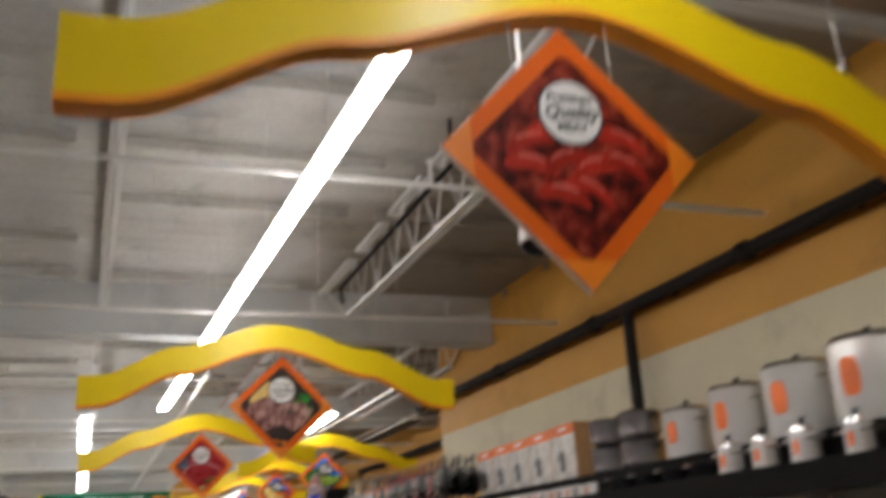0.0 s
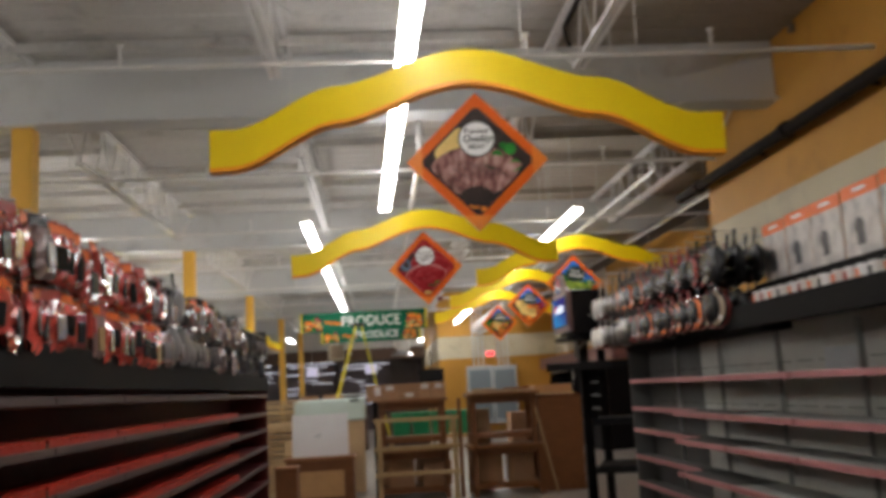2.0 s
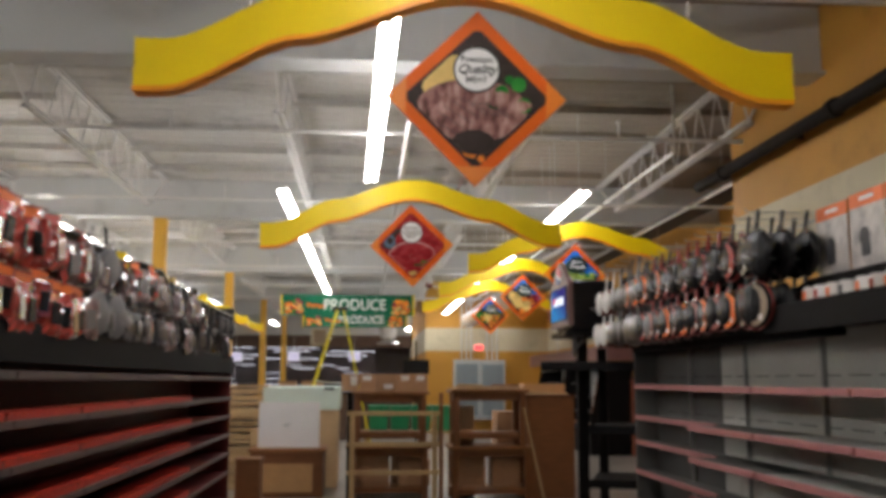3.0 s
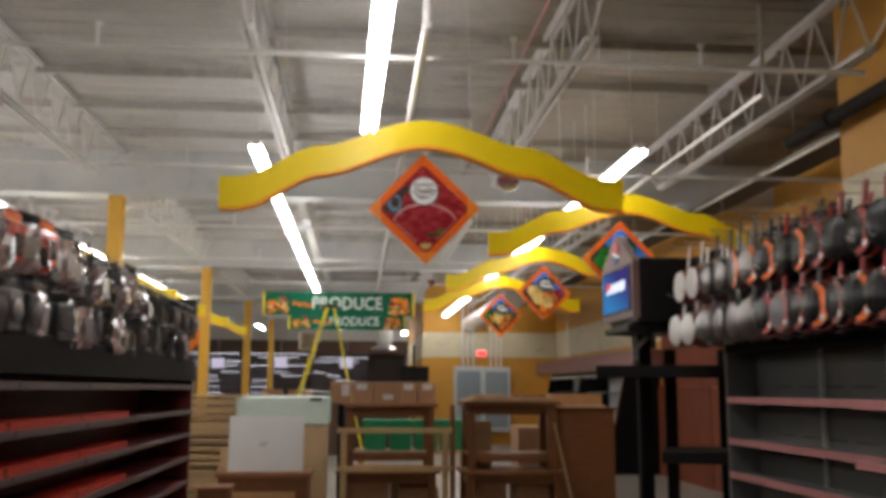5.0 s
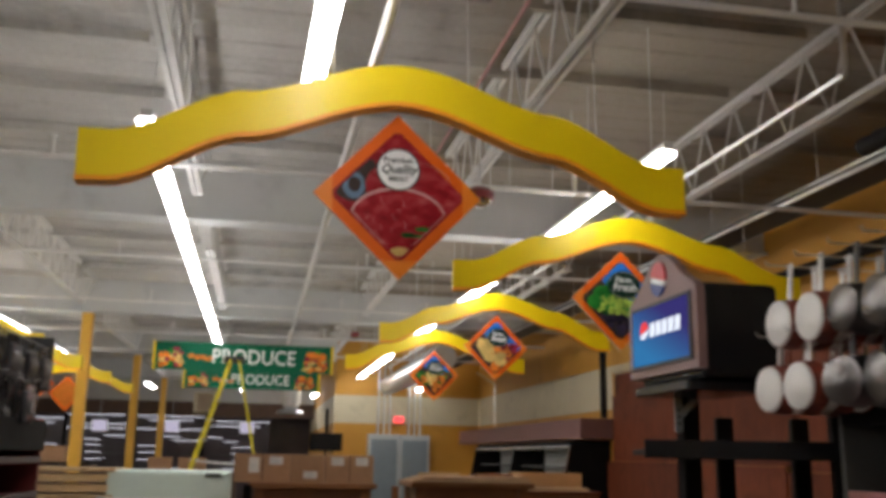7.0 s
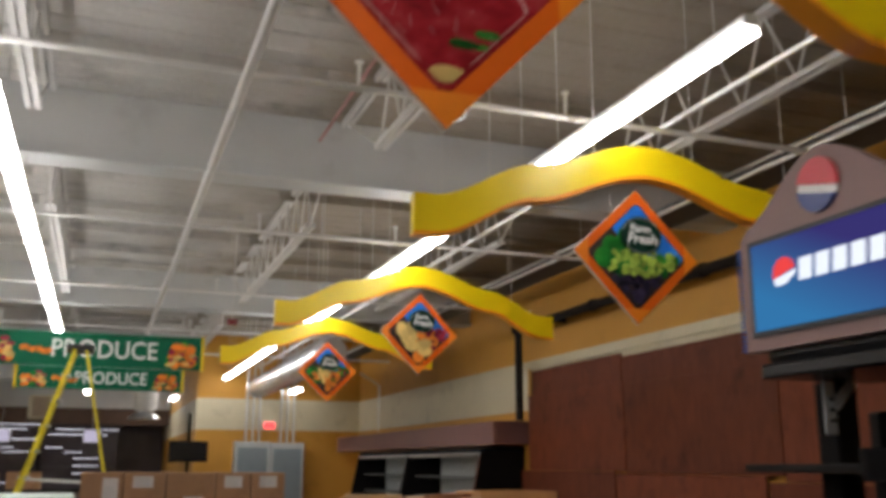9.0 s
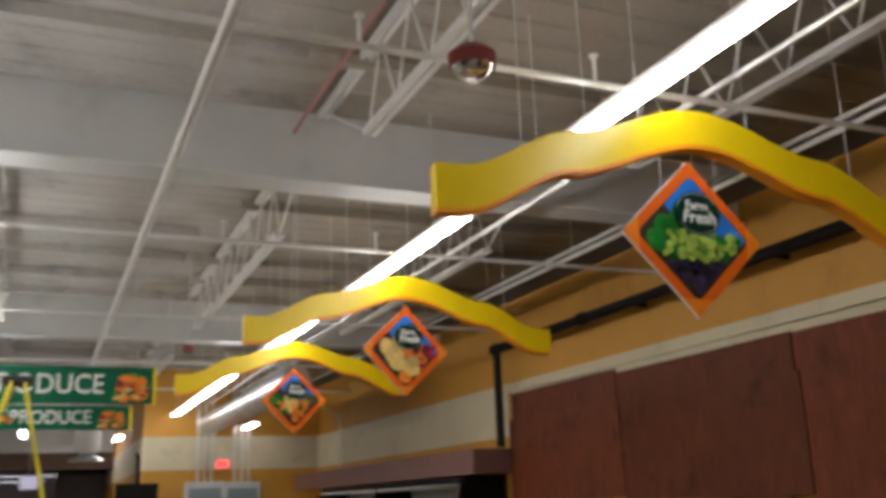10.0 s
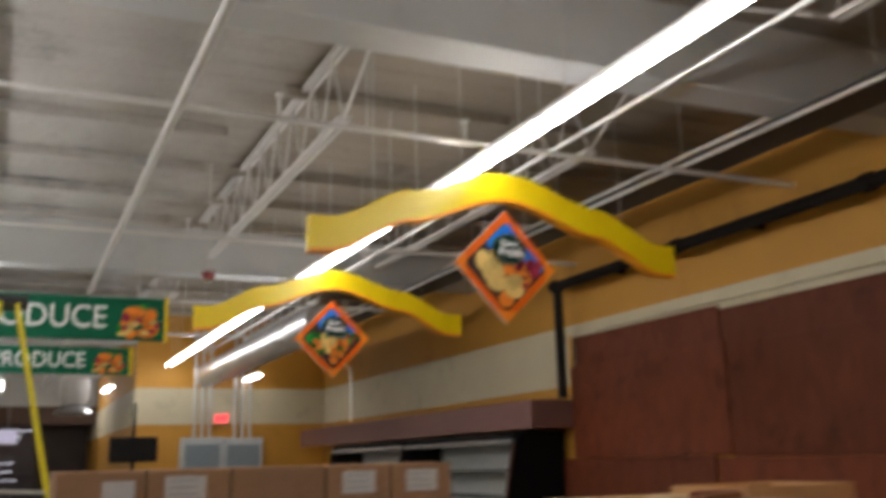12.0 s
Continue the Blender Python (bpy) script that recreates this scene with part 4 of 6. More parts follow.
def cooler(ya, yb):
    """An open multi-deck case: black end panels, white liner, wire shelves."""
    c = thing("refrigerated_case", Matrix(), "black open refrigerated case with white liner and empty shelves", "refrigerator", "refrigerated cases")
    end = [(6.42, 0.0), (7.42, 0.0), (7.42, 2.1), (6.78, 2.1), (6.66, 1.95), (6.42, 0.75)]
    for y in (ya, yb - 0.06):
        bm = B()
        add_prism(bm, end, y, y + 0.06)
        part("end_panel", bm, M_BLACKSHELF, c, "black end panel")
    L0, L1 = ya + 0.062, yb - 0.062
    part("back_liner", boxes((7.32, 7.41, L0, L1, 0.3, 2.0)), M_CASEIN, c, "white liner")
    part("roof", boxes((6.7, 7.41, L0, L1, 2.005, 2.09)), M_BLACKSHELF, c)
    part("base", boxes((6.44, 7.31, L0, L1, 0.0, 0.55), bevel=0.01), M_BLACKSHELF, c)
    for z in (0.9, 1.25, 1.6):
        part("shelf", boxes((6.8, 7.3, L0, L1, z, z + 0.025)), M_PEGDARK, c, "dark wire shelf")
    part("bumper", rods(((6.44, L0, 0.7), (6.44, L1, 0.7), 0.03)), M_CHROME, c, "steel bumper")
    part("night_bar", rods(((6.69, L0, 1.98), (6.69, L1, 1.98), 0.028)), M_ALU, c, "silver bar")
    bm = B()
    add_prism(bm, [(6.64, 1.95), (6.67, 1.95), (6.47, 0.95), (6.44, 0.95)], ya - 0.012, ya - 0.002)
    part("end_trim", bm, M_CHROME, c, "bright steel edge trim")


for a in (23.7, 27.4):
    cooler(a, a + 3.66)

# ---- back wall: electrical cabinets, exit sign, duct ----
def cabinet_box(x, w, z0, z1):
    c = thing("electrical_cabinet", pose(x, 33.98, 0), "grey electrical cabinet on the back wall with conduits above", "cabinet", "electrical cabinets")
    part("body", boxes((-w / 2, w / 2, -0.35, 0, z0, z1), bevel=0.01), M_ELEC, c)
    part("door", boxes((-w / 2 + 0.07, w / 2 - 0.07, -0.37, -0.351, z0 + 0.15, z1 - 0.14), bevel=0.006), M_ELECDARK, c, "blue grey door")
    for k in range(3):
        part("conduit", rods(((-0.16 + 0.16 * k, -0.17, z1), (-0.16 + 0.16 * k, -0.17, DECK - 0.04), 0.035), seg=10), M_ALU, c, "silver conduit", smooth=True)


cabinet_box(4.67, 0.86, 0.4, 2.37)
cabinet_box(5.53, 0.83, 0.4, 2.35)
ex = thing("exit_sign", pose(5.095, 33.9, 2.78), "lit red exit sign on the wall", "exit sign")
part("housing", boxes((-0.16, 0.16, -0.03, 0.1, -0.1, 0.1), bevel=0.008), M_WHITE, ex)
part("lit_panel", boxes((-0.14, 0.14, -0.036, -0.031, -0.085, 0.085)), M_EXIT, ex, "glowing red panel")
duct = thing("round_duct", Matrix(), "silver galvanised round air duct under the roof", "duct")
part("pipe", rods(((4.75, 25.6, 3.7), (4.75, 33.9, 3.7), 0.24), seg=32), M_GALV, duct, smooth=True)
for k in range(10):
    bm = B()
    add_rod(bm, (4.75, 25.9 + 0.85 * k, 3.7), (4.75, 25.94 + 0.85 * k, 3.7), 0.252, seg=32)
    part("seam_ring", bm, M_GALV, duct, smooth=True)
for k in range(4):
    part("hanger", rods(((4.75, 26.3 + 2.3 * k, 3.85), (4.75, 26.3 + 2.3 * k, DECK), 0.008), seg=5), M_STEEL, duct)

# ---- far end of the hall ----
single("far_fascia", boxes((X0, 3.28, 43.4, 43.6, 3.1, 3.62)), M_FARBROWN, "dark brown fascia at the far end", "fascia", "structure")
for k in range(7):
    xk = -14.5 + 2.5 * k
    c = thing("far_cooler", pose(xk, 44.6, 0), "dark far refrigerator with lit lamps and stocked shelves", "refrigerator", "far refrigerators")
    part("body", boxes((-1.2, 1.2, 0, 1.2, 0, 3.2), bevel=0.02), M_FARDARK, c)
    for z in (0.9, 1.2, 1.5, 1.75, 2.0, 2.2, 2.35):
        part("lamp", boxes((-1.1 + 0.31 * ((k * 3 + int(z * 20)) % 5), -0.55 + 0.31 * ((k * 3 + int(z * 20)) % 5) + 0.12 * ((k + int(z * 30)) % 4), -0.03, -0.002, z, z + 0.018)), M_FARCASE, c, "lit lamp strip")
    for z, i0 in ((2.62, 0), (2.78, 1), (2.95, 2), (3.1, 0)):
        if (k + i0) % 3:
            part("lamp", boxes((-1.2 + 0.2 * i0, 0.5 + 0.35 * ((k + i0) % 3), -0.03, -0.002, z, z + 0.02)), M_FARCASE, c, "lit lamp strip")
    for z in (0.9, 1.3, 1.7):
        part("shelf", boxes((-1.15, 1.15, -0.12, -0.001, z, z + 0.04)), M_DKGREY, c)
for x, y, z in ((-3.29, 36.5, 2.51), (-1.26, 36.5, 2.52), (0.91, 36.5, 2.53)):
    s = thing("hanging_screen", pose(x, y, z), "small bright hanging display panel far off", "display", "far hanging displays")
    part("frame", boxes((-0.21, 0.21, -0.03, 0.03, -0.17, 0.17), bevel=0.006), M_WHITE, s)
    part("lit_face", boxes((-0.19, 0.19, -0.034, -0.031, -0.15, 0.15)), M_FARGLOW, s)
    part("rod", rods(((0, 0, 0.17), (0, 0, DECK - z), 0.008), seg=5), M_STEEL, s)
tv = thing("wall_television", pose(2.75, 29.2, 0), "black flat television on a post, switched off", "television")
part("screen", boxes((-0.37, 0.37, -0.03, 0.03, 1.86, 2.26), bevel=0.01), M_NONSTICK, tv)
part("post", rods(((0, 0.06, 0), (0, 0.06, 2.4), 0.03)), M_BLACKSHELF, tv)
part("post_top", rods(((0, 0.06, 2.4), (0, 0.06, 2.8), 0.03)), M_BLACKSHELF, tv)

hd = thing("hanging_fan_heater", pose(2.04, 33.0, 3.3), "white and silver unit heater hung under the roof", "heater")
bm = B()
add_lathe(bm, [(0, -0.3), (0.2, -0.29), (0.27, -0.18), (0.27, 0.2), (0.2, 0.28), (0, 0.3)], 22)
part("body", bm, M_ENAMEL, hd, smooth=True)
bm = B()
add_lathe(bm, [(0.1, -0.29), (0.34, -0.42), (0.36, -0.46), (0.1, -0.44)], 22)
part("diffuser", bm, M_GALV, hd, "silver air diffuser", smooth=True)
for sx in (-0.16, 0.16):
    part("hanger", rods(((sx, 0, 0.25), (sx, 0, DECK - 3.3), 0.01), seg=6), M_STEEL, hd)
sp = thing("hanging_loudspeaker", pose(-0.2, 33.0, 3.06, 0, 0, 12), "cream loudspeaker box hung under the roof", "loudspeaker")
part("cabinet", boxes((-0.24, 0.24, -0.2, 0.2, -0.26, 0.26), bevel=0.03), M_CREAM, sp)
part("grille", boxes((-0.2, 0.2, -0.215, -0.201, -0.22, 0.22), bevel=0.01), M_CREAMCARD, sp)
part("hanger", rods(((0, 0, 0.26), (0, 0, DECK - 3.06), 0.01), seg=6), M_STEEL, sp)


# ---- right-hand shelf: cookware ----
def flat_on_face(bm, outline, x0, x1):
    """An outline in y and z, pushed from x0 to x1."""
    a = [bm.verts.new((x0, y, z)) for y, z in outline]
    b = [bm.verts.new((x1, y, z)) for y, z in outline]
    bm.faces.new(a)
    bm.faces.new(b[::-1])
    n = len(outline)
    for i in range(n):
        bm.faces.new((a[i], b[i], b[(i + 1) % n], a[(i + 1) % n]))


g = thing("cookware_shelving", Matrix(), "black topped grey pegboard shelving with faded red price rails, nearly empty", "shelving")
GY0, GY1 = -4.0, 11.7
part("back_panel", boxes((4.22, 4.28, GY0, 9.98, 0.16, 1.988)), M_PEG, g, "grey green pegboard back")
part("back_panel", boxes((4.22, 4.28, 9.985, GY1, 0.16, 2.05)), M_PEGDARK, g, "charcoal pegboard back")
part("base_deck", boxes((3.72, 4.22, GY0, GY1, 0.0, 0.16), bevel=0.006), M_SHELFGREY, g)
part("end_panel", boxes((4.0, 4.28, GY1, GY1 + 0.03, 0.0, 2.05)), M_PEGDARK, g)
part("top_ledge", boxes((3.74, 4.5, GY0, 7.95, 1.99, 2.09), bevel=0.008), M_BLACKSHELF, g, "black ledge")
part("upper_step", boxes((3.98, 4.5, GY0, 7.95, 2.22, 2.27), bevel=0.006), M_BLACKSHELF, g, "black upper step")
part("step_riser", boxes((3.98, 4.0, GY0, 7.95, 2.092, 2.218)), M_BLACKSHELF, g)
part("ledge_front", boxes((3.70, 3.738, GY0, 7.95, 1.94, 2.1), bevel=0.006), M_BLACKSHELF, g)
for z in (2.372, 2.694):
    part("peg_bar", boxes((4.222, 4.24, 7.96, GY1, z - 0.008, z + 0.008)), M_SHELFGREY, g, "thin bar that carries the pegs")
for y in (7.98, 9.2, 10.45, 11.66):
    part("bar_upright", boxes((4.222, 4.24, y - 0.008, y + 0.008, 2.051, 2.69)), M_SHELFGREY, g)
part("underside", boxes((3.98, 4.218, 7.96, GY1 - 0.02, 1.94, 2.05), bevel=0.006), M_BLACKSHELF, g)
y = -3.96
while y < GY1 - 0.1:
    part("upright", boxes((4.19, 4.218, y - 0.012, y + 0.012, 0.17, 1.95)), M_SHELFGREY, g)
    y += 1.22
bays = [(-3.9 + 1.22 * k, -3.9 + 1.22 * (k + 1)) for k in range(11)]
for z in (1.335, 1.1, 0.82, 0.54, 1.625):
    for a, b in bays:
        s = part("shelf", boxes((3.78, 4.165, a + 0.03, b - 0.005, z - 0.03, z)), M_SHELFGREY if b < 9 else M_PEGDARK, g)
        r = part("price_rail", boxes((3.755, 3.778, a + 0.03, b - 0.005, z - 0.035, z + 0.008), bevel=0.003), M_PINK, s, "faded red price rail")
    s = part("short_shelf", boxes((4.0, 4.165, 9.56, 11.66, z - 0.03, z)), M_PEGDARK, g)
    part("price_rail", boxes((3.978, 3.998, 9.56, 11.66, z - 0.035, z + 0.008)), M_PINK, s)
rows_of_slots = B()
for k in range(44):
    for z in (1.38, 1.7):
        add_box(rows_of_slots, 4.216, 4.2195, -3.5 + 0.34 * k, -3.26 + 0.34 * k, z, z + 0.006)
tagged(part("slotting", rows_of_slots, M_BLACKSHELF, g), kind="stuff")
# pale plate added to stand in for a lamp's reflection on the pegboard
single("reflection_plate", boxes((4.2, 4.218, 7.05, 7.5, 1.62, 1.78), bevel=0.006), M_ELEC, "pale grey plate in place of a light reflection on the pegboard", "plate")


def stockpot(r, h, m, lid=True, label="", name="stockpot", group=""):
    """A pot that stands upright: body, rim, two handles, lid with knob, round orange label on its aisle side."""
    p = thing(name, m, label, "pot", group)
    bm = B()
    add_lathe(bm, [(0, 0.0), (r * 0.93, 0.0), (r, 0.02), (r, h - 0.01), (r * 1.04, h), (r * 0.98, h + 0.004), (r * 0.95, h - 0.01), (0, h - 0.012)], 26)
    part("body", bm, M_POT, p, smooth=True)
    bm = B()
    add_lathe(bm, [(r * 0.985, h + 0.006), (r * 0.9, h + 0.03), (r * 0.3, h + 0.05), (0, h + 0.052)], 26)
    part("lid", bm, M_CHROME, p, smooth=True)
    bm = B()
    add_lathe(bm, [(0.0, h + 0.05), (0.012, h + 0.055), (0.024, h + 0.075), (0, h + 0.085)], 12)
    part("knob", bm, M_BLACK, p, smooth=True)
    for s in (-1, 1):
        bm = add_tube(B(), [(-0.058, s * r * 0.96, h * 0.8), (-0.055, s * (r + 0.02), h * 0.8), (-0.04, s * (r + 0.034), h * 0.8), (0.04, s * (r + 0.034), h * 0.8), (0.055, s * (r + 0.02), h * 0.8), (0.058, s * r * 0.96, h * 0.8)], 0.008)
        part("handle", bm, M_CHROME, p)
    a0 = math.pi + 0.2
    bm = B()
    rows_ = []
    for j in range(9):
        zz = h * 0.55 + h * 0.24 * math.cos(math.pi * j / 8)
        wd = 0.24 * math.sin(math.pi * j / 8) ** 0.4 + 0.02
        rows_.append([bm.verts.new(((r + 0.002) * math.cos(a0 + wd * k), (r + 0.002) * math.sin(a0 + wd * k), zz)) for k in (-1, -0.5, 0, 0.5, 1)])
    for ra, rb in zip(rows_, rows_[1:]):
        for k in range(4):
            bm.faces.new((ra[k], ra[k + 1], rb[k + 1], rb[k]))
    part("label", bm, M_ORANGELBL, p, "round orange paper label")
    return p


pot_sizes = [(0.22, 0.42, 2.86), (0.21, 0.39, 3.42), (0.19, 0.36, 3.98), (0.165, 0.31, 4.55)]
for r, h, y in [(0.22, 0.46, 1.6), (0.22, 0.45, 2.25)] + pot_sizes:
    stockpot(r, h, pose(4.2, y, 2.271), label="tall shiny aluminium stockpot with lid and round orange label", group="stockpots on the ledge")
for r, h, y in ((0.075, 0.16, 3.08), (0.072, 0.15, 3.4), (0.07, 0.15, 3.7), (0.07, 0.15, 2.7), (0.07, 0.15, 2.35)):
    stockpot(r, h, pose(3.86, y, 2.091), label="small aluminium pot with orange label on the lower ledge", name="small_pot", group="small pots on the ledge")


def bowl_stack(y, z):
    p = thing("grey_pot", pose(4.18, y, z), "round dark grey anodised pot, stacked", "pot", "stacked grey pots")
    bm = B()
    add_lathe(bm, [(0, 0), (0.12, 0.0), (0.155, 0.03), (0.16, 0.17), (0.168, 0.18), (0.16, 0.185), (0, 0.18)], 26)
    part("body", bm, M_GREYPOT, p, smooth=True)
    bm = B()
    add_lathe(bm, [(0.158, 0.186), (0.12, 0.2), (0, 0.205)], 26)
    part("lid", bm, M_NONSTICK, p, smooth=True)
    for s in (-1, 1):
        part("handle", boxes((-0.04, 0.04, s * 0.185 - 0.02, s * 0.185 + 0.02, 0.13, 0.15), bevel=0.006), M_BLACK, p)


for y in (5.12, 5.56):
    for z in (2.271, 2.48):
        bowl_stack(y, z)
for y in (3.98, 4.3, 4.62, 4.92):
    p = thing("small_pan", pose(3.87, y, 2.091), "small dark round pan on the lower ledge", "pan", "small dark pans")
    bm = B()
    add_lathe(bm, [(0, 0), (0.07, 0.0), (0.085, 0.02), (0.09, 0.09), (0.084, 0.094), (0.07, 0.07), (0, 0.06)], 20)
    part("body", bm, M_NONSTICK, p, smooth=True)
    part("handle", rods(((-0.08, 0, 0.075), (-0.14, 0, 0.085), 0.01)), M_CHROME, p)


def appliance_box(y, w, h):
    """A printed carton: white face, orange band, grey picture of an appliance, tan side."""
    c = thing("appliance_carton", pose(4.17, y, 2.271), "white and orange printed appliance carton with tan side", "carton", "appliance cartons on the ledge")
    part("body", boxes((-0.14, 0.18, -w / 2, w / 2, 0, h), bevel=0.004), M_TAN, c, "tan cardboard side")
    part("face", boxes((-0.146, -0.141, -w / 2 + 0.003, w / 2 - 0.003, 0.003, h * 0.8)), M_CARTONFACE, c, "grey and white printed face")
    part("band", boxes((-0.146, -0.141, -w / 2 + 0.003, w / 2 - 0.003, h * 0.802, h - 0.003)), M_ORANGELBL, c, "orange band")
    bm = B()
    add_lathe(bm, [(0, 0), (0.05, 0), (0.055, 0.003), (0, 0.004)], 18, pose(-0.147, 0.02, h * 0.4, 0, -90, 0))
    add_box(bm, -0.149, -0.147, -0.03, 0.06, h * 0.15, h * 0.32)
    part("printed_appliance", bm, M_DKGREY, c, "grey printed appliance")
    part("printed_word", boxes((-0.1485, -0.1465, -0.08, 0.06, h * 0.88, h * 0.93)), M_WHITE, c)


for y, w, h in ((6.06, 0.42, 0.44), (6.5, 0.42, 0.43), (6.93, 0.4, 0.42), (7.32, 0.36, 0.42), (7.7, 0.36, 0.41)):
    appliance_box(y, w, h)


def mug(y, col, m):
    c = thing("mug", pose(3.86, y, 2.091), "white mug with an orange print on the ledge", "mug", "mugs on the ledge")
    bm = B()
    add_lathe(bm, [(0, 0), (0.036, 0), (0.041, 0.01), (0.042, 0.1), (0.038, 0.1), (0.036, 0.015), (0, 0.012)], 18)
    part("cup", bm, m, c, smooth=True)
    bm = add_tube(B(), [(0, -0.039 - 0.028 * math.cos(math.pi * i / 8 - math.pi / 2), 0.052 + 0.03 * math.sin(math.pi * i / 8 - math.pi / 2)) for i in range(9)], 0.005, 6)
    part("handle", bm, m, c)
    part("print", boxes((-0.046, -0.0415, -0.014, 0.02, 0.03, 0.075)), col, c, "small print")


k = 0
y = 5.35
while y < 7.75:
    mug(y, (M_ORANGELBL, M_DKGREY, M_ORANGELBL, M_REDCARD)[k % 4], M_ENAMEL if k % 3 else M_WHITE)
    y += 0.135 if k % 4 else 0.17
    k += 1


def lathed(profile, seg, m):
    bm = B()
    add_lathe(bm, profile, seg, m)
    return bm


def frying_pan(y, z, x, r, depth, front, label, handle_mat, tag=None, name="frying_pan", turn=0.0, hand=0.19):
    """A pan that hangs by its handle from a peg, its bottom towards the aisle. x: its aisle face; y, z: its centre."""
    p = thing(name, pose(x, y, z, 0, turn, random.Random(int(y * 977 + z * 131 + x * 53)).uniform(-6, 18)), label, "pan", "hanging cookware")
    q = pose(0, 0, 0, 0, 90, 0)
    bm = B()
    add_lathe(bm, [(0, 0), (r * 0.86, 0), (r * 0.93, 0.006), (r, depth), (r * 1.02, depth + 0.003), (r * 0.97, depth), (r * 0.88, 0.012), (0, 0.01)], 30, q)
    part("body", bm, front, p, smooth=True)
    bm = B()
    add_beam(bm, (depth * 0.8, 0, r * 0.96), (depth * 0.8 + 0.015, 0, r + hand), 0.024, 0.014, (1, 0, 0))
    add_beam(bm, (depth * 0.8 + 0.015, -0.014, r + hand - 0.01), (depth * 0.8 + 0.015, -0.014, r + hand + 0.02), 0.007, 0.012, (1, 0, 0))
    add_beam(bm, (depth * 0.8 + 0.015, 0.014, r + hand - 0.01), (depth * 0.8 + 0.015, 0.014, r + hand + 0.02), 0.007, 0.012, (1, 0, 0))
    add_beam(bm, (depth * 0.8 + 0.015, -0.017, r + hand + 0.02), (depth * 0.8 + 0.015, 0.017, r + hand + 0.02), 0.012, 0.008, (1, 0, 0))
    part("handle", bm, handle_mat, p)
    part("rivet_plate", boxes((depth * 0.55, depth * 0.95, -0.022, 0.022, r * 0.9, r * 1.0), bevel=0.004), M_CHROME, p)
    if tag:
        k = random.Random(int(y * 131 + z * 17)).uniform(0.3, 0.55)
        a_ = [math.radians(-262 + 15 * i) for i in range(13)]
        rim_ = [(r * 0.9 * math.cos(a), r * 0.9 * math.sin(a)) for a in a_]
        rim_ += [(r * (0.35 + k * 0.4) * math.cos(a) + r * 0.06, r * 0.72 * math.sin(a) + r * 0.03) for a in a_[::-1]]
        bm = B()
        flat_on_face(bm, rim_, -0.004, -0.001)
        part("label", bm, tag, p, "crescent paper label on the pan")
        part("rim_band", lathed([(r * 1.005, depth * 0.55), (r * 1.03, depth * 0.55), (r * 1.035, depth + 0.001), (r * 1.01, depth + 0.001)], 30, q), M_REDGRIP, p, "red lacquered rim")
        part("label_print", boxes((-0.0055, -0.0042, -r * 0.56, -r * 0.34, -r * 0.64, -r * 0.4)), M_PAPER, p, "white print on the label")
    return p


def peg(y, z):
    b = thing("peg", pose(3.6, y, z), "thin steel display peg", "peg", "display pegs")
    part("wire", rods(((0, 0, 0), (0.618, 0, 0), 0.004), ((0, 0, 0), (-0.012, 0, 0.02), 0.004), seg=6), M_ALU, b)


PANS = [(11.72, 0), (11.46, 0), (11.2, 1), (10.96, 1), (10.72, 2), (10.48, 2), (10.26, 3), (10.06, 4), (9.86, 3), (9.66, 3), (9.46, 4), (9.24, 3), (9.04, 4), (8.84, 3), (8.62, 4), (8.4, 3), (8.16, 5), (7.98, 6)]
M_DULLSTEEL = mat("dull pan steel", (0.21, 0.2, 0.195), 0.3, 1.0, vary=0.15, bump=0.0)
M_SLEEVE = mat("red brown printed sleeve", (0.2, 0.04, 0.022), 0.5, vary=0.9, bump=0.0)
M_REDGRIP = mat("red plastic pan grip", (0.3, 0.022, 0.016), 0.3, vary=0.15, bump=0.0, per_object=0.25)
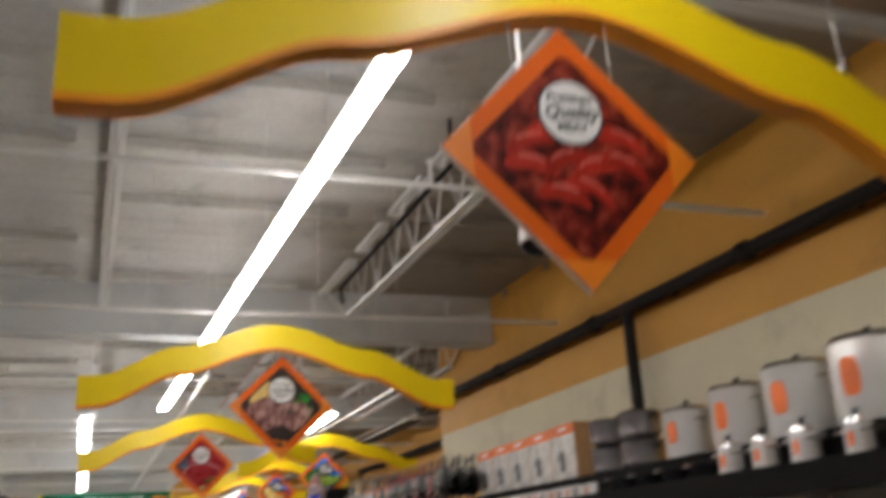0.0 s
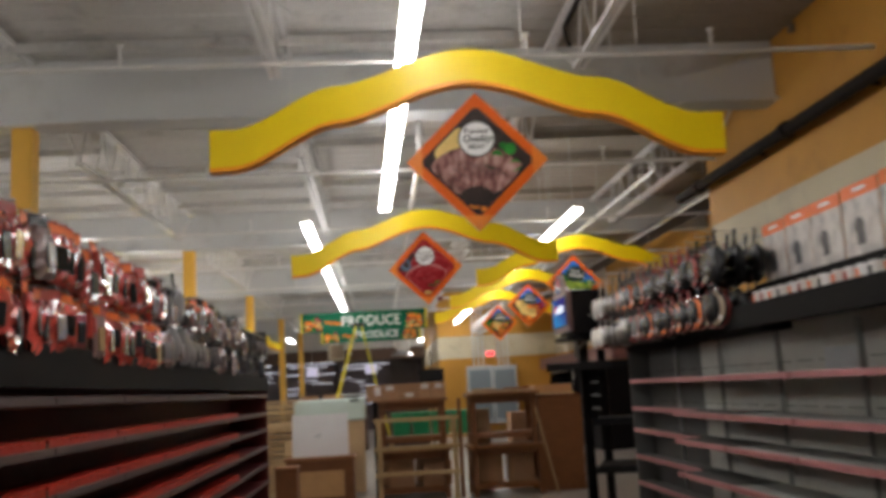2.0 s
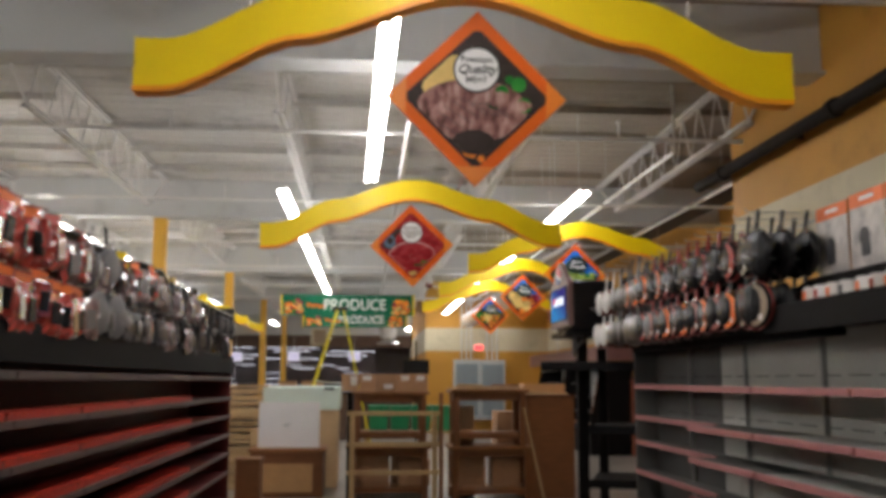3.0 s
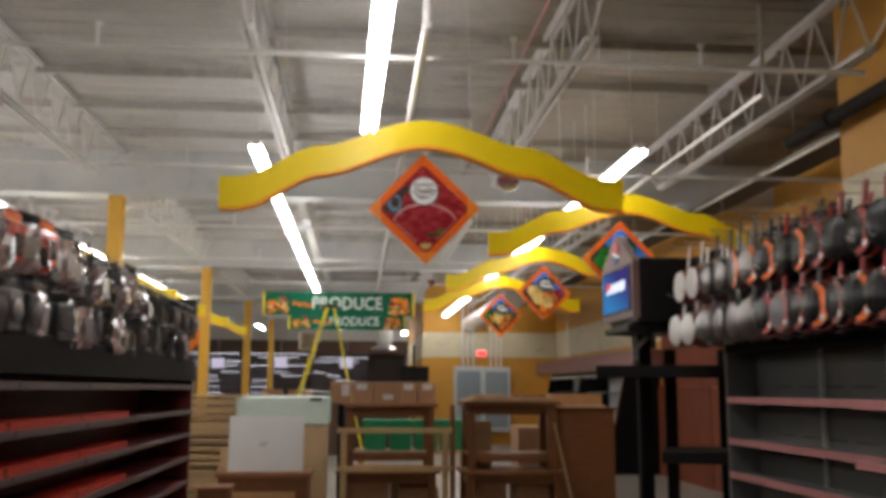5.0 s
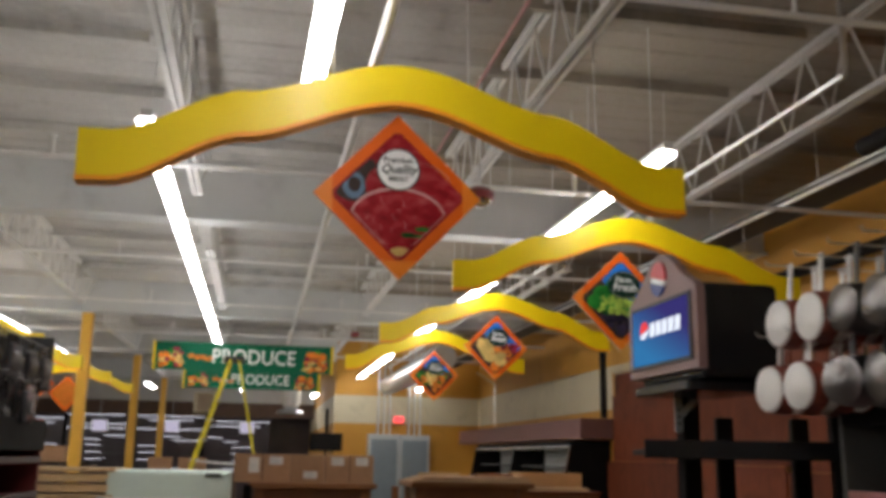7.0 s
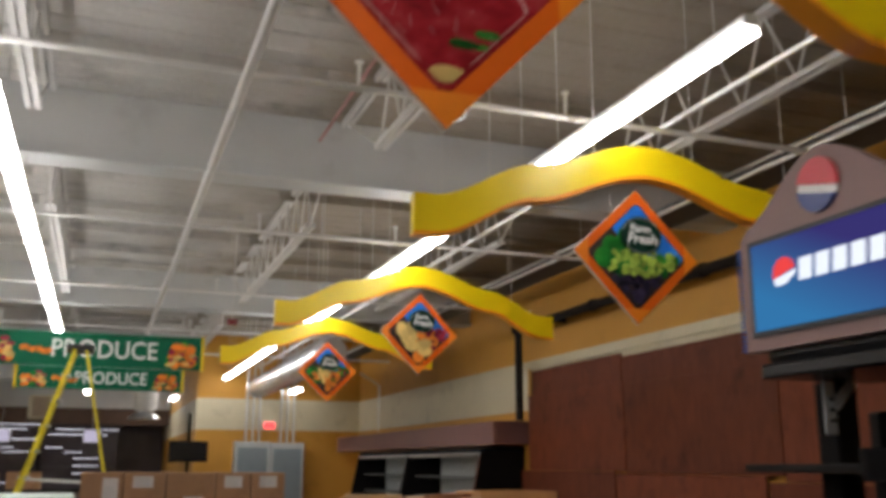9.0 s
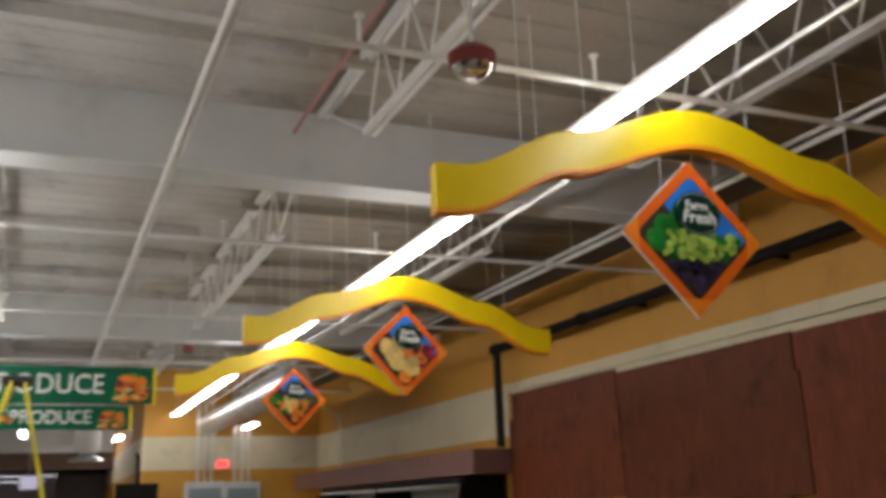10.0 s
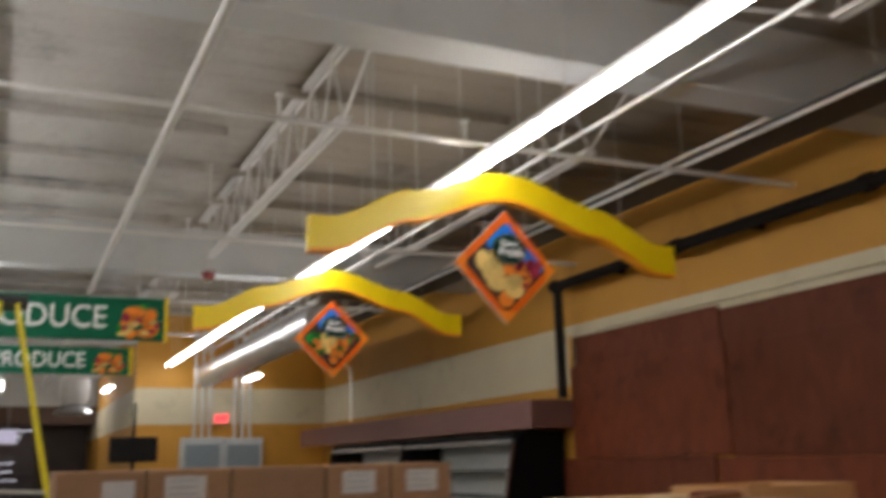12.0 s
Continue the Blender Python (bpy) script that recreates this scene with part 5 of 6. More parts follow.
for i, (y, k) in enumerate(PANS):
    for row, z in ((0, 2.42), (1, 2.11)):
        r = (0.118, 0.115, 0.125, 0.125, 0.12, 0.13, 0.14)[k]
        yy = y - 0.1 + 0.12 * row * (1 if k == 0 else 0.3)
        hand = 0.13 if row else (0.16 if k < 3 else 0.09)
        peg(yy, z + r + hand + 0.012)
        for d in range(3):
            x = 3.63 + 0.15 * d
            if k == 0:
                pan = frying_pan(yy, z, x, r, 0.1, M_ENAMEL, "saucepan with white bottom, red sleeve and white handle", M_ENAMEL, None, "saucepan", hand=hand)
                part("sleeve", lathed([(r * 0.97, 0.016), (r * 0.985, 0.016), (r * 1.04, 0.098), (r * 1.02, 0.098)], 30, pose(0, 0, 0, 0, 90, 0)), M_SLEEVE, pan, "red and dark printed paper sleeve")
            elif k == 1:
                frying_pan(yy, z, x, r, 0.11, M_DULLSTEEL, "steel saucepan hung by its dark handle", M_DKGREY, None, "saucepan", hand=hand)
            elif k == 2:
                frying_pan(yy, z, x, r, 0.06, M_DULLSTEEL, "steel frying pan with an orange label", M_DKGREY, M_ORANGELBL if d == 0 and row == 0 else None, hand=hand)
            elif k == 3:
                frying_pan(yy, z, x, r, 0.05, M_NONSTICK, "black frying pan with a red handle and an orange label" if i % 3 else "black frying pan with a red and orange label", M_REDGRIP if i % 3 else M_BLACK, (M_ORANGELBL if i % 2 == row else M_REDCARD) if d == 0 else None, hand=hand)
            elif k == 4:
                frying_pan(yy, z, x, r, 0.05, M_SMOKE if row and i % 2 else M_NONSTICK, "dark frying pan hung by a red handle", M_REDGRIP, M_PINKCARD if d == 0 and row else None, hand=hand)
            elif k == 5:
                frying_pan(yy, z, x, r, 0.05, M_NONSTICK, "black frying pan with a cream label", M_BLACK, M_CREAMCARD if d == 0 else None, hand=hand)
            else:
                frying_pan(yy, z, x, r, 0.03, M_NONSTICK, "black baking pan hung from a peg", M_BLACK, M_CREAMCARD if d == 0 and row else None, "baking_pan", hand=hand)

# ---- display kiosk with a screen beside the shelf end ----
kiosk = thing("screen_display", pose(3.42, 12.49, 0.048), "mauve arched display with lit blue screen on black stand", "display")
arch = [(-0.455, 2.19), (0.455, 2.19)]
for i in range(25):
    u = 0.455 - 0.91 * i / 24
    arch.append((u, 2.655 + 0.23 * (0.5 + 0.5 * math.cos(math.pi * u / 0.47)) - (0.03 if i in (0, 24) else 0.0)))


bm = B()
flat_on_face(bm, arch, 0.0, 0.05)
part("front_panel", bm, mat("grey mauve laminate", (0.215, 0.12, 0.108), 0.45, vary=0.08, scale=4), kiosk)
part("screen_bezel", boxes((-0.012, -0.001, -0.4, 0.4, 2.24, 2.61)), M_BLACK, kiosk)
M_SCREEN = glowing("lit blue screen", (0.06, 0.17, 0.42), 0.43)
nt = M_SCREEN.node_tree
co_, sep_, ramp_ = nt.nodes.new("ShaderNodeTexCoord"), nt.nodes.new("ShaderNodeSeparateXYZ"), nt.nodes.new("ShaderNodeValToRGB")
add_ = nt.nodes.new("ShaderNodeMath")
add_.operation = "SUBTRACT"
nt.links.new(co_.outputs["Generated"], sep_.inputs[0])
nt.links.new(sep_.outputs[2], add_.inputs[0])
nt.links.new(sep_.outputs[1], add_.inputs[1])
ramp_.color_ramp.elements[0].position, ramp_.color_ramp.elements[0].color = 0.0, (0.05, 0.27, 0.62, 1)
ramp_.color_ramp.elements[1].position, ramp_.color_ramp.elements[1].color = 1.0, (0.06, 0.05, 0.25, 1)
add2_ = nt.nodes.new("ShaderNodeMath")
add2_.inputs[1].default_value = 0.55
nt.links.new(add_.outputs[0], add2_.inputs[0])
nt.links.new(add2_.outputs[0], ramp_.inputs[0])
nt.links.new(ramp_.outputs[0], nt.nodes["Emission"].inputs[0])
scr = part("screen", boxes((-0.016, -0.0125, -0.375, 0.375, 2.26, 2.59)), M_SCREEN, kiosk, "lit blue screen")
M_SCRWHITE = glowing("screen white", (0.8, 0.85, 0.95), 0.75)
M_SCRRED = glowing("screen red", (0.8, 0.06, 0.06), 0.7)
bm = B()                                        # plain bars stand in for the brand name
for i in range(5):
    flat_on_face(bm, [(0.055 - 0.084 * i, 2.415), (0.12 - 0.084 * i, 2.415), (0.11 - 0.084 * i, 2.495), (0.045 - 0.084 * i, 2.495)], -0.0185, -0.0165)
part("screen_mark", bm, M_SCRWHITE, kiosk, "white bars on the screen")
bm = B()
flat_on_face(bm, [(0.195 + 0.06 * math.cos(math.pi * (i / 16) - 0.25), 2.455 + 0.06 * math.sin(math.pi * (i / 16) - 0.25)) for i in range(17)], -0.0185, -0.0165)
part("screen_mark", bm, M_SCRRED, kiosk, "red half disc on the screen")
bm = B()
flat_on_face(bm, [(0.255, 2.438), (0.13, 2.462), (0.14, 2.445), (0.19, 2.415), (0.24, 2.412)], -0.0185, -0.0165)
part("screen_mark", bm, M_SCRWHITE, kiosk, "white crescent on the screen")
M_ROUNDRED, M_ROUNDBLUE = mat("red enamel disc", (0.6, 0.05, 0.06), 0.35), mat("navy enamel disc", (0.02, 0.04, 0.2), 0.35)
ring = lambda a, b, r, n=16: [(r * math.cos(a + (b - a) * i / n), 2.74 + r * math.sin(a + (b - a) * i / n)) for i in range(n + 1)]
for nm, a, b, m in (("round_mark", 0.25, math.pi + 0.25, M_ROUNDRED), ("round_mark", math.pi + 0.55, 2 * math.pi - 0.05, M_ROUNDBLUE)):
    bm = B()
    flat_on_face(bm, ring(a, b, 0.1), -0.014, -0.001)
    part(nm, bm, m, kiosk)
bm = B()
flat_on_face(bm, ring(0, 2 * math.pi - 0.2, 0.098, 24), -0.008, -0.001)
part("round_mark", bm, M_WHITE, kiosk)
part("housing", boxes((0.052, 0.5, -0.42, 0.42, 2.14, 2.66), bevel=0.03), M_NONSTICK, kiosk, "black housing")
part("base_tray", boxes((-0.02, 0.5, -0.36, 0.36, 2.08, 2.135), bevel=0.01), M_NONSTICK, kiosk)
part("post", boxes((0.26, 0.37, 0.3, 0.41, -0.028, 2.078), bevel=0.01), M_BLACKSHELF, kiosk)
part("bracket", boxes((0.2, 0.25, 0.285, 0.295, 1.88, 2.078), bevel=0.003), M_ELEC, kiosk, "perforated steel bracket")
bm = B()
add_beam(bm, (0.235, 0.28, 1.98), (0.33, 0.28, 2.075), 0.04, 0.008, (0, 1, 0))
part("bracket_arm", bm, M_ELEC, kiosk, "steel bracket arm")
for zz in (1.93, 1.97, 2.01):
    part("bolt", rods(((0.225, 0.272, zz), (0.225, 0.286, zz), 0.008), seg=8), M_BLACK, kiosk)
part("foot", boxes((0.05, 0.6, 0.05, 0.6, -0.048, -0.028), bevel=0.006), M_BLACKSHELF, kiosk)
bm = B()
for i in range(22):
    zc = 2.2 + i * 0.019
    for j in range(8):
        a0, a1 = 2 * math.pi * j / 8, 2 * math.pi * (j + 1) / 8
        add_beam(bm, (0.04 + 0.03 * math.cos(a0), 0.49 + 0.02 * math.sin(a0), zc), (0.04 + 0.03 * math.cos(a1), 0.49 + 0.02 * math.sin(a1), zc + 0.004), 0.004, 0.004)
part("spiral_cord", bm, M_BLUE, kiosk, "blue spiral binding")

rack = thing("black_rack", pose(3.62, 12.5, 0, 0, 0, -18), "empty black shelf rack standing at the end of the cookware", "rack")
for px_, py_ in ((0.66, -0.42), (0.66, 0.42), (0.22, 0.42)):
    part("leg", boxes((px_ - 0.05, px_ + 0.05, py_ - 0.05, py_ + 0.05, 0, 2.02), bevel=0.012), M_BLACKSHELF, rack)
for z, xl in ((0.12, 0.15), (0.65, 0.15), (1.18, 0.15), (1.79, -0.32)):
    s = part("shelf", boxes((xl, 0.74, -0.5, 0.5, z, z + 0.03), bevel=0.006), M_BLACKSHELF, rack)
    part("lip", boxes((xl - 0.02, 0.76, -0.53, -0.502, z - (0.04 if xl > 0 else 0.02), z + (0.045 if xl > 0 else 0.075)), bevel=0.006), M_NONSTICK, s, "rounded dark lip")

# ---- left-hand shelf: packaged utensils ----
h = thing("utensil_shelving", Matrix(), "dark red shelving with grey price rails, hung with packages above", "shelving")
LX, LY0, LY1 = -0.4, -4.0, 15.2
part("back_panel", boxes((-1.02, -0.96, LY0, LY1, 0.16, 1.829)), M_DARKRED, h, "dark red back panel")
part("upper_back", boxes((-1.02, -0.96, LY0, LY1, 1.89, 2.62)), M_BLACKSHELF, h, "black slotted back")
part("base_deck", boxes((-0.958, LX, LY0, LY1, 0, 0.16), bevel=0.006), M_DARKRED, h)
part("top_ledge", boxes((-0.958, LX - 0.02, LY0, LY1, 1.83, 1.89), bevel=0.006), M_BLACKSHELF, h, "black ledge")
part("end_panel", boxes((-1.02, LX - 0.03, LY1 + 0.001, LY1 + 0.03, 0, 2.0)), M_DARKRED, h)
part("ledge_rail", boxes((LX - 0.018, LX, LY0, LY1, 1.755, 1.97), bevel=0.004), M_BLACKSHELF, h)
for z in (1.7, 1.45, 1.22, 0.98, 0.74, 0.5):
    for k in range(15):
        a = -3.95 + 1.275 * k
        s = part("shelf", boxes((-0.955, LX - 0.03, a + 0.005, a + 1.265, z - 0.035, z)), M_DARKRED, h)
        part("price_rail", boxes((LX - 0.028, LX - 0.008, a + 0.005, a + 1.265, z - 0.03, z + 0.012), bevel=0.003), M_RAIL, s, "grey price rail")
    if z < 1.6:
        for k in range(8):
            a = 2.43 + 1.275 * k
            prof = []
            for i in range(11):
                yy = a + 0.01 + 0.1135 * i
                prof += [(yy, z + 0.05), (yy + 0.1, z + 0.056), (yy + 0.106, z + 0.03)]
            bm = B()
            up = [[bm.verts.new((x, yy, zz)) for yy, zz in prof] for x in (-0.64, LX - 0.05)]
            dn = [bm.verts.new((LX - 0.05, yy, z + 0.002)) for yy, zz in prof]
            for i in range(len(prof) - 1):
                bm.faces.new((up[0][i], up[0][i + 1], up[1][i + 1], up[1][i]))
                bm.faces.new((up[1][i], up[1][i + 1], dn[i + 1], dn[i]))
            part("red_liner", bm, M_REDFRONT, h, "red folded shelf liner")


def card_pack(kind, w, hh, label, shape="bubble"):
    """A hang card with a blister or bag: card, coloured head, plastic bubble, contents, eyelet."""
    c = thing("hang_pack", pose(0, 0, -30), label, "package", "hanging packages")
    cardm = {"red": M_REDCARD, "pink": M_PINKCARD, "cream": M_CREAMCARD, "dark": M_DKGREY, "orange": M_ORANGELBL, "green": M_GREENPACK, "yellow": M_YELLOWPACK}[kind]
    head = {"red": M_ORANGELBL, "pink": M_REDCARD, "cream": M_ORANGELBL, "dark": M_NONSTICK, "orange": M_WHITE, "green": M_YELLOWPACK, "yellow": M_REDCARD}[kind]
    part("card", boxes((0, 0.004, -w / 2, w / 2, -hh, 0), bevel=0.001), cardm, c)
    part("head", boxes((-0.004, -0.001, -w / 2 + 0.002, w / 2 - 0.002, -hh * 0.2, -0.012)), head, c, "coloured card head")
    if shape == "bag":                       # a pillow of thin film, swollen in the middle
        bm = B()
        n = 8
        grid = []
        for i in range(n + 1):
            v = i / n
            grid.append([bm.verts.new((-0.006 - 0.03 * math.sin(math.pi * v) ** 0.6 * math.sin(math.pi * j / 6) ** 0.5 - 0.007 * ((i * 5 + j * 7 + i * j) % 4), -w * 0.52 + w * 1.04 * j / 6, -hh * 0.2 - hh * 0.85 * v)) for j in range(7)])
        for i in range(n):
            for j in range(6):
                bm.faces.new((grid[i][j], grid[i][j + 1], grid[i + 1][j + 1], grid[i + 1][j]))
        part("film_bag", bm, M_REDFILM if kind in ("red", "pink") else M_BLISTER, c, "crinkled clear film bag")
    else:
        part("blister", boxes((-0.045, -0.005, -w * 0.46, w * 0.46, -hh * 0.97, -hh * 0.24), bevel=0.012), {"dark": M_DKGREY, "red": M_REDFILM, "orange": M_REDFILM}.get(kind, M_BLISTER), c, "clear plastic bubble")
    if shape == "round":
        bm = B()
        add_lathe(bm, [(0, 0), (w * 0.36, 0), (w * 0.4, 0.012), (0, 0.02)], 18, pose(-0.046, 0, -hh * 0.6, 0, -90, 0))
        part("insert", bm, M_GUN, c, "shiny round tool", smooth=True)
    else:
        part("insert", boxes((-0.058, -0.046, -w * 0.24, w * 0.18, -hh * 0.85, -hh * 0.45), bevel=0.004), {"red": M_NONSTICK, "pink": M_CHROME, "cream": M_WOODLIGHT, "dark": M_GREYPOT, "orange": M_REDCARD, "green": M_GREENPACK, "yellow": M_YELLOWPACK}[kind], c)
    part("eyelet", rods(((-0.03, 0, -0.006), (0.02, 0, -0.006), 0.006), seg=8), M_CHROME, c)
    return c


def utensil(label, headm, stem, hh, w, turner):
    """A kitchen tool on a peg: handle, stem and head."""
    c = thing("kitchen_tool", pose(0, 0, -30), label, "kitchen tool", "hanging kitchen tools")
    part("handle", boxes((-0.008, 0.008, -0.012, 0.012, -hh * 0.4, 0), bevel=0.006), M_BLACK, c)
    part("stem", rods(((0, 0, -hh * 0.4), (0, 0, -hh * 0.7), 0.004), seg=6), stem, c)
    if turner:
        part("head", boxes((-0.004, 0.004, -w / 2, w / 2, -hh, -hh * 0.68), bevel=0.003), headm, c)
    else:
        bm = B()
        add_lathe(bm, [(0, -0.012), (w * 0.3, -0.008), (w * 0.5, 0.006), (w * 0.3, -0.002), (0, -0.006)], 16, pose(0, 0, -hh * 0.84, 0, 90, 0) @ Matrix.Diagonal((1.4, 1, 1, 1)))
        part("head", bm, headm, c, smooth=True)
    return c


PACKS = [card_pack("red", 0.192, 0.27, "red hang card with a clear plastic bubble"), card_pack("pink", 0.230, 0.31, "pale pink film bag with a red card head", "bag"),
         card_pack("cream", 0.128, 0.33, "narrow cream hang pack with an orange head"), card_pack("dark", 0.218, 0.31, "dark hang card with a grey insert", "bag"),
         card_pack("orange", 0.166, 0.23, "orange hang card with a red insert"), card_pack("red", 0.243, 0.31, "wide red film bag on a hang card", "bag"),
         card_pack("pink", 0.179, 0.25, "pink hang card with a shiny round tool", "round"), card_pack("dark", 0.154, 0.29, "dark hang card with a shiny round tool", "round"),
         card_pack("red", 0.141, 0.32, "tall narrow red hang card in film", "bag"),
         card_pack("green", 0.205, 0.28, "bright green hang card with a moulded insert"), card_pack("yellow", 0.115, 0.29, "narrow yellow hang card with a red head")]
TOOLS = [utensil("black slotted turner on a peg", M_NONSTICK, M_CHROME, 0.34, 0.055, True), utensil("black cooking spoon on a peg", M_NONSTICK, M_BLACK, 0.33, 0.07, False),
         utensil("dull steel ladle on a peg", M_GUN, M_CHROME, 0.32, 0.06, False), utensil("dull steel turner on a peg", M_GUN, M_CHROME, 0.33, 0.05, True)]
protos = PACKS + TOOLS
used = set()


def hang(proto, m):
    if proto.name in used:
        return copy_thing(proto, m)
    used.add(proto.name)
    proto.matrix_basis = m
    return proto


rnd = random.Random(11)
y = -1.0
hook = mesh_of(rods(((-0.56, 0, 0), (0.01, 0, 0), 0.004), seg=5), M_ALU)
while y < 15.0:
    for row, z in ((0, 2.58 + rnd.uniform(-0.05, 0.03)), (1, 2.25 + rnd.uniform(-0.03, 0.02))):
        if row and 4.2 < y < 4.75:
            p = PACKS[9 if y < 4.45 else 10]
        elif y < 8.6:
            p = PACKS[rnd.choice((0, 5, 5, 1, 8, 2, 4, 5, 8, 3, 8, 0, 3, 1))]
        elif y < 10.5:
            p = (PACKS + TOOLS)[rnd.choice((3, 3, 3, 7, 7, 11, 12, 0))]
        else:
            p = (TOOLS + [PACKS[3], PACKS[7]])[rnd.choice((0, 1, 2, 3, 2, 3, 4, 5))]
        if row == 0 and y > 12.5:
            z = 2.5
        pg = new("peg", hook)
        pg.parent, pg.location = h, (LX, y, z + 0.004)
        n = 2 if y < 10.5 else 3
        for d in range(n):
            hang(p, pose(LX - 0.02 - 0.11 * d, y + rnd.uniform(-0.01, 0.01), z, rnd.uniform(-7, 7), rnd.uniform(-4, 4), 180 + rnd.uniform(-26, 14)))
    y += rnd.uniform(0.15, 0.2) if y < 10.5 else rnd.uniform(0.1, 0.14)
for o in protos:
    if o.name not in used:
        for c_ in list(o.children):
            bpy.data.objects.remove(c_)
        bpy.data.objects.remove(o)
part("clip_strip", boxes((LX - 0.56, LX - 0.01, 15.2, 15.24, 2.2, 2.62), bevel=0.01), M_DKGREY, h, "grey packaged tools at the shelf end")

for y, z, r in ((8.75, 2.1, 0.15), (9.2, 2.1, 0.16), (9.0, 2.42, 0.13)):
    q = frying_pan(y, z, LX + 0.02, r, 0.06, M_SMOKE, "smoke grey round pan hung on the utensil shelf", M_DKGREY, None, "grey_pan", hand=0.12)
    q.matrix_basis = pose(LX + 0.04, y, z, 0, 0, 180 - 12)

# next shelving row behind, seen over the top and past the end
nx = thing("tall_shelving", Matrix(), "dark shelving row of the next aisle", "shelving")
part("back_panel", boxes((-1.16, -1.1, LY0, LY1, 0.16, 2.4)), M_BLACKSHELF, nx)
for z in (0.5, 0.95, 1.4, 1.85):
    part("shelf", boxes((-1.6, -1.162, LY0, LY1, z, z + 0.03)), M_DARKRED, nx)
part("base_deck", boxes((-1.6, -1.162, LY0, LY1, 0, 0.16)), M_DARKRED, nx)


# ---- stacked tables and stores in the middle ----
def table(m, w, d, hh, label, leg=0.085, topm=None, name="wooden_table"):
    t = thing(name, m, label, "table", "stacked wooden tables")
    part("tabletop", boxes((-w / 2, w / 2, -d / 2, d / 2, hh - 0.045, hh), bevel=0.006), topm or M_WOODTOP, t)
    for sx in (-1, 1):
        for sy in (-1, 1):
            x, y = sx * (w / 2 - 0.09), sy * (d / 2 - 0.09)
            part("leg", boxes((x - leg / 2, x + leg / 2, y - leg / 2, y + leg / 2, 0, hh - 0.046), bevel=0.006), M_WOODDARK, t)
    for sy in (-1, 1):
        y = sy * (d / 2 - 0.09)
        part("apron", boxes((-w / 2 + 0.135, w / 2 - 0.135, y - 0.015, y + 0.015, hh - 0.15, hh - 0.047)), M_WOODDARK, t)
        part("stretcher", boxes((-w / 2 + 0.135, w / 2 - 0.135, y - 0.02, y + 0.02, 0.1, 0.16), bevel=0.004), M_WOODDARK, t)
    for sx in (-1, 1):
        x = sx * (w / 2 - 0.09)
        part("side_apron", boxes((x - 0.015, x + 0.015, -d / 2 + 0.135, d / 2 - 0.135, hh - 0.15, hh - 0.047)), M_WOODDARK, t)
    part("lower_shelf", boxes((-w / 2 + 0.06, w / 2 - 0.06, -d / 2 + 0.14, d / 2 - 0.14, 0.162, 0.185)), M_WOODTOP, t)
    return t


table(pose(1.68, 16.4, 0), 1.2, 0.8, 0.76, "brown stained wooden display table under another table")
table(pose(1.7, 16.4, 0.76), 1.12, 0.76, 0.755, "brown stained wooden table stacked on a table, carrying cartons")
table(pose(3.12, 16.2, 0), 1.2, 0.8, 0.76, "brown stained wooden display table under another table")
table(pose(3.1, 16.2, 0.76), 1.12, 0.76, 0.78, "brown stained wooden table stacked on a table, carrying flat cardboard")


def carton(x, y, z, w, d, hh, label_side, turn=0.0, label="closed brown cardboard carton with a white paper label"):
    c = thing("cardboard_carton", pose(x, y, z, 0, 0, turn), label, "carton", "cardboard cartons on the table")
    part("box", boxes((-w / 2, w / 2, -d / 2, d / 2, 0, hh), bevel=0.004), M_CARDBOARD, c)
    part("tape", boxes((-w / 2 + 0.002, w / 2 - 0.002, -0.025, 0.025, hh + 0.0005, hh + 0.002)), M_TAN, c)
    lx, lz, lw, lh = label_side
    part("paper_label", boxes((lx - lw / 2, lx + lw / 2, -d / 2 - 0.002, -d / 2 - 0.0005, lz - lh / 2, lz + lh / 2)), M_PAPER, c, "white paper label")
    for k in range(3):
        part("printed_line", boxes((lx - lw * 0.4, lx + lw * 0.3, -d / 2 - 0.003, -d / 2 - 0.0021, lz - lh * 0.3 + 0.02 * k, lz - lh * 0.3 + 0.006 + 0.02 * k)), M_ELEC, c)


bx = 1.0
for w, lab in ((0.25, (0.05, 0.15, 0.09, 0.13)), (0.25, (-0.01, 0.19, 0.12, 0.07)), (0.3, (0.02, 0.07, 0.12, 0.06)), (0.22, (0.0, 0.19, 0.11, 0.07)), (0.22, (0.0, 0.19, 0.11, 0.07))):
    carton(bx + w / 2, 16.3, 1.516, w - 0.008, 0.34, 0.245, lab)
    bx += w
fl = thing("cardboard_stack", pose(3.08, 16.15, 1.541), "loose flattened cardboard sheets on the table top", "cardboard")
for k in range(5):
    part("sheet", boxes((-0.55 + 0.03 * k, 0.5 + 0.02 * (k % 3), -0.38, 0.3 - 0.03 * k, 0.011 * k, 0.011 * k + 0.009)), M_CARDIN if k % 2 else M_CARDBOARD, fl)
tray = thing("cardboard_tray", pose(3.97, 16.55, 1.497), "open shallow light cardboard tray", "tray")
part("bottom", boxes((-0.3, 0.3, -0.25, 0.25, 0, 0.006)), M_CARDIN, tray)
for a in ((-0.3, 0.3, -0.25, -0.244), (-0.3, 0.3, 0.244, 0.25), (-0.3, -0.294, -0.243, 0.243), (0.294, 0.3, -0.243, 0.243)):
    part("side", boxes((*a, 0.007, 0.13)), M_TAN, tray)

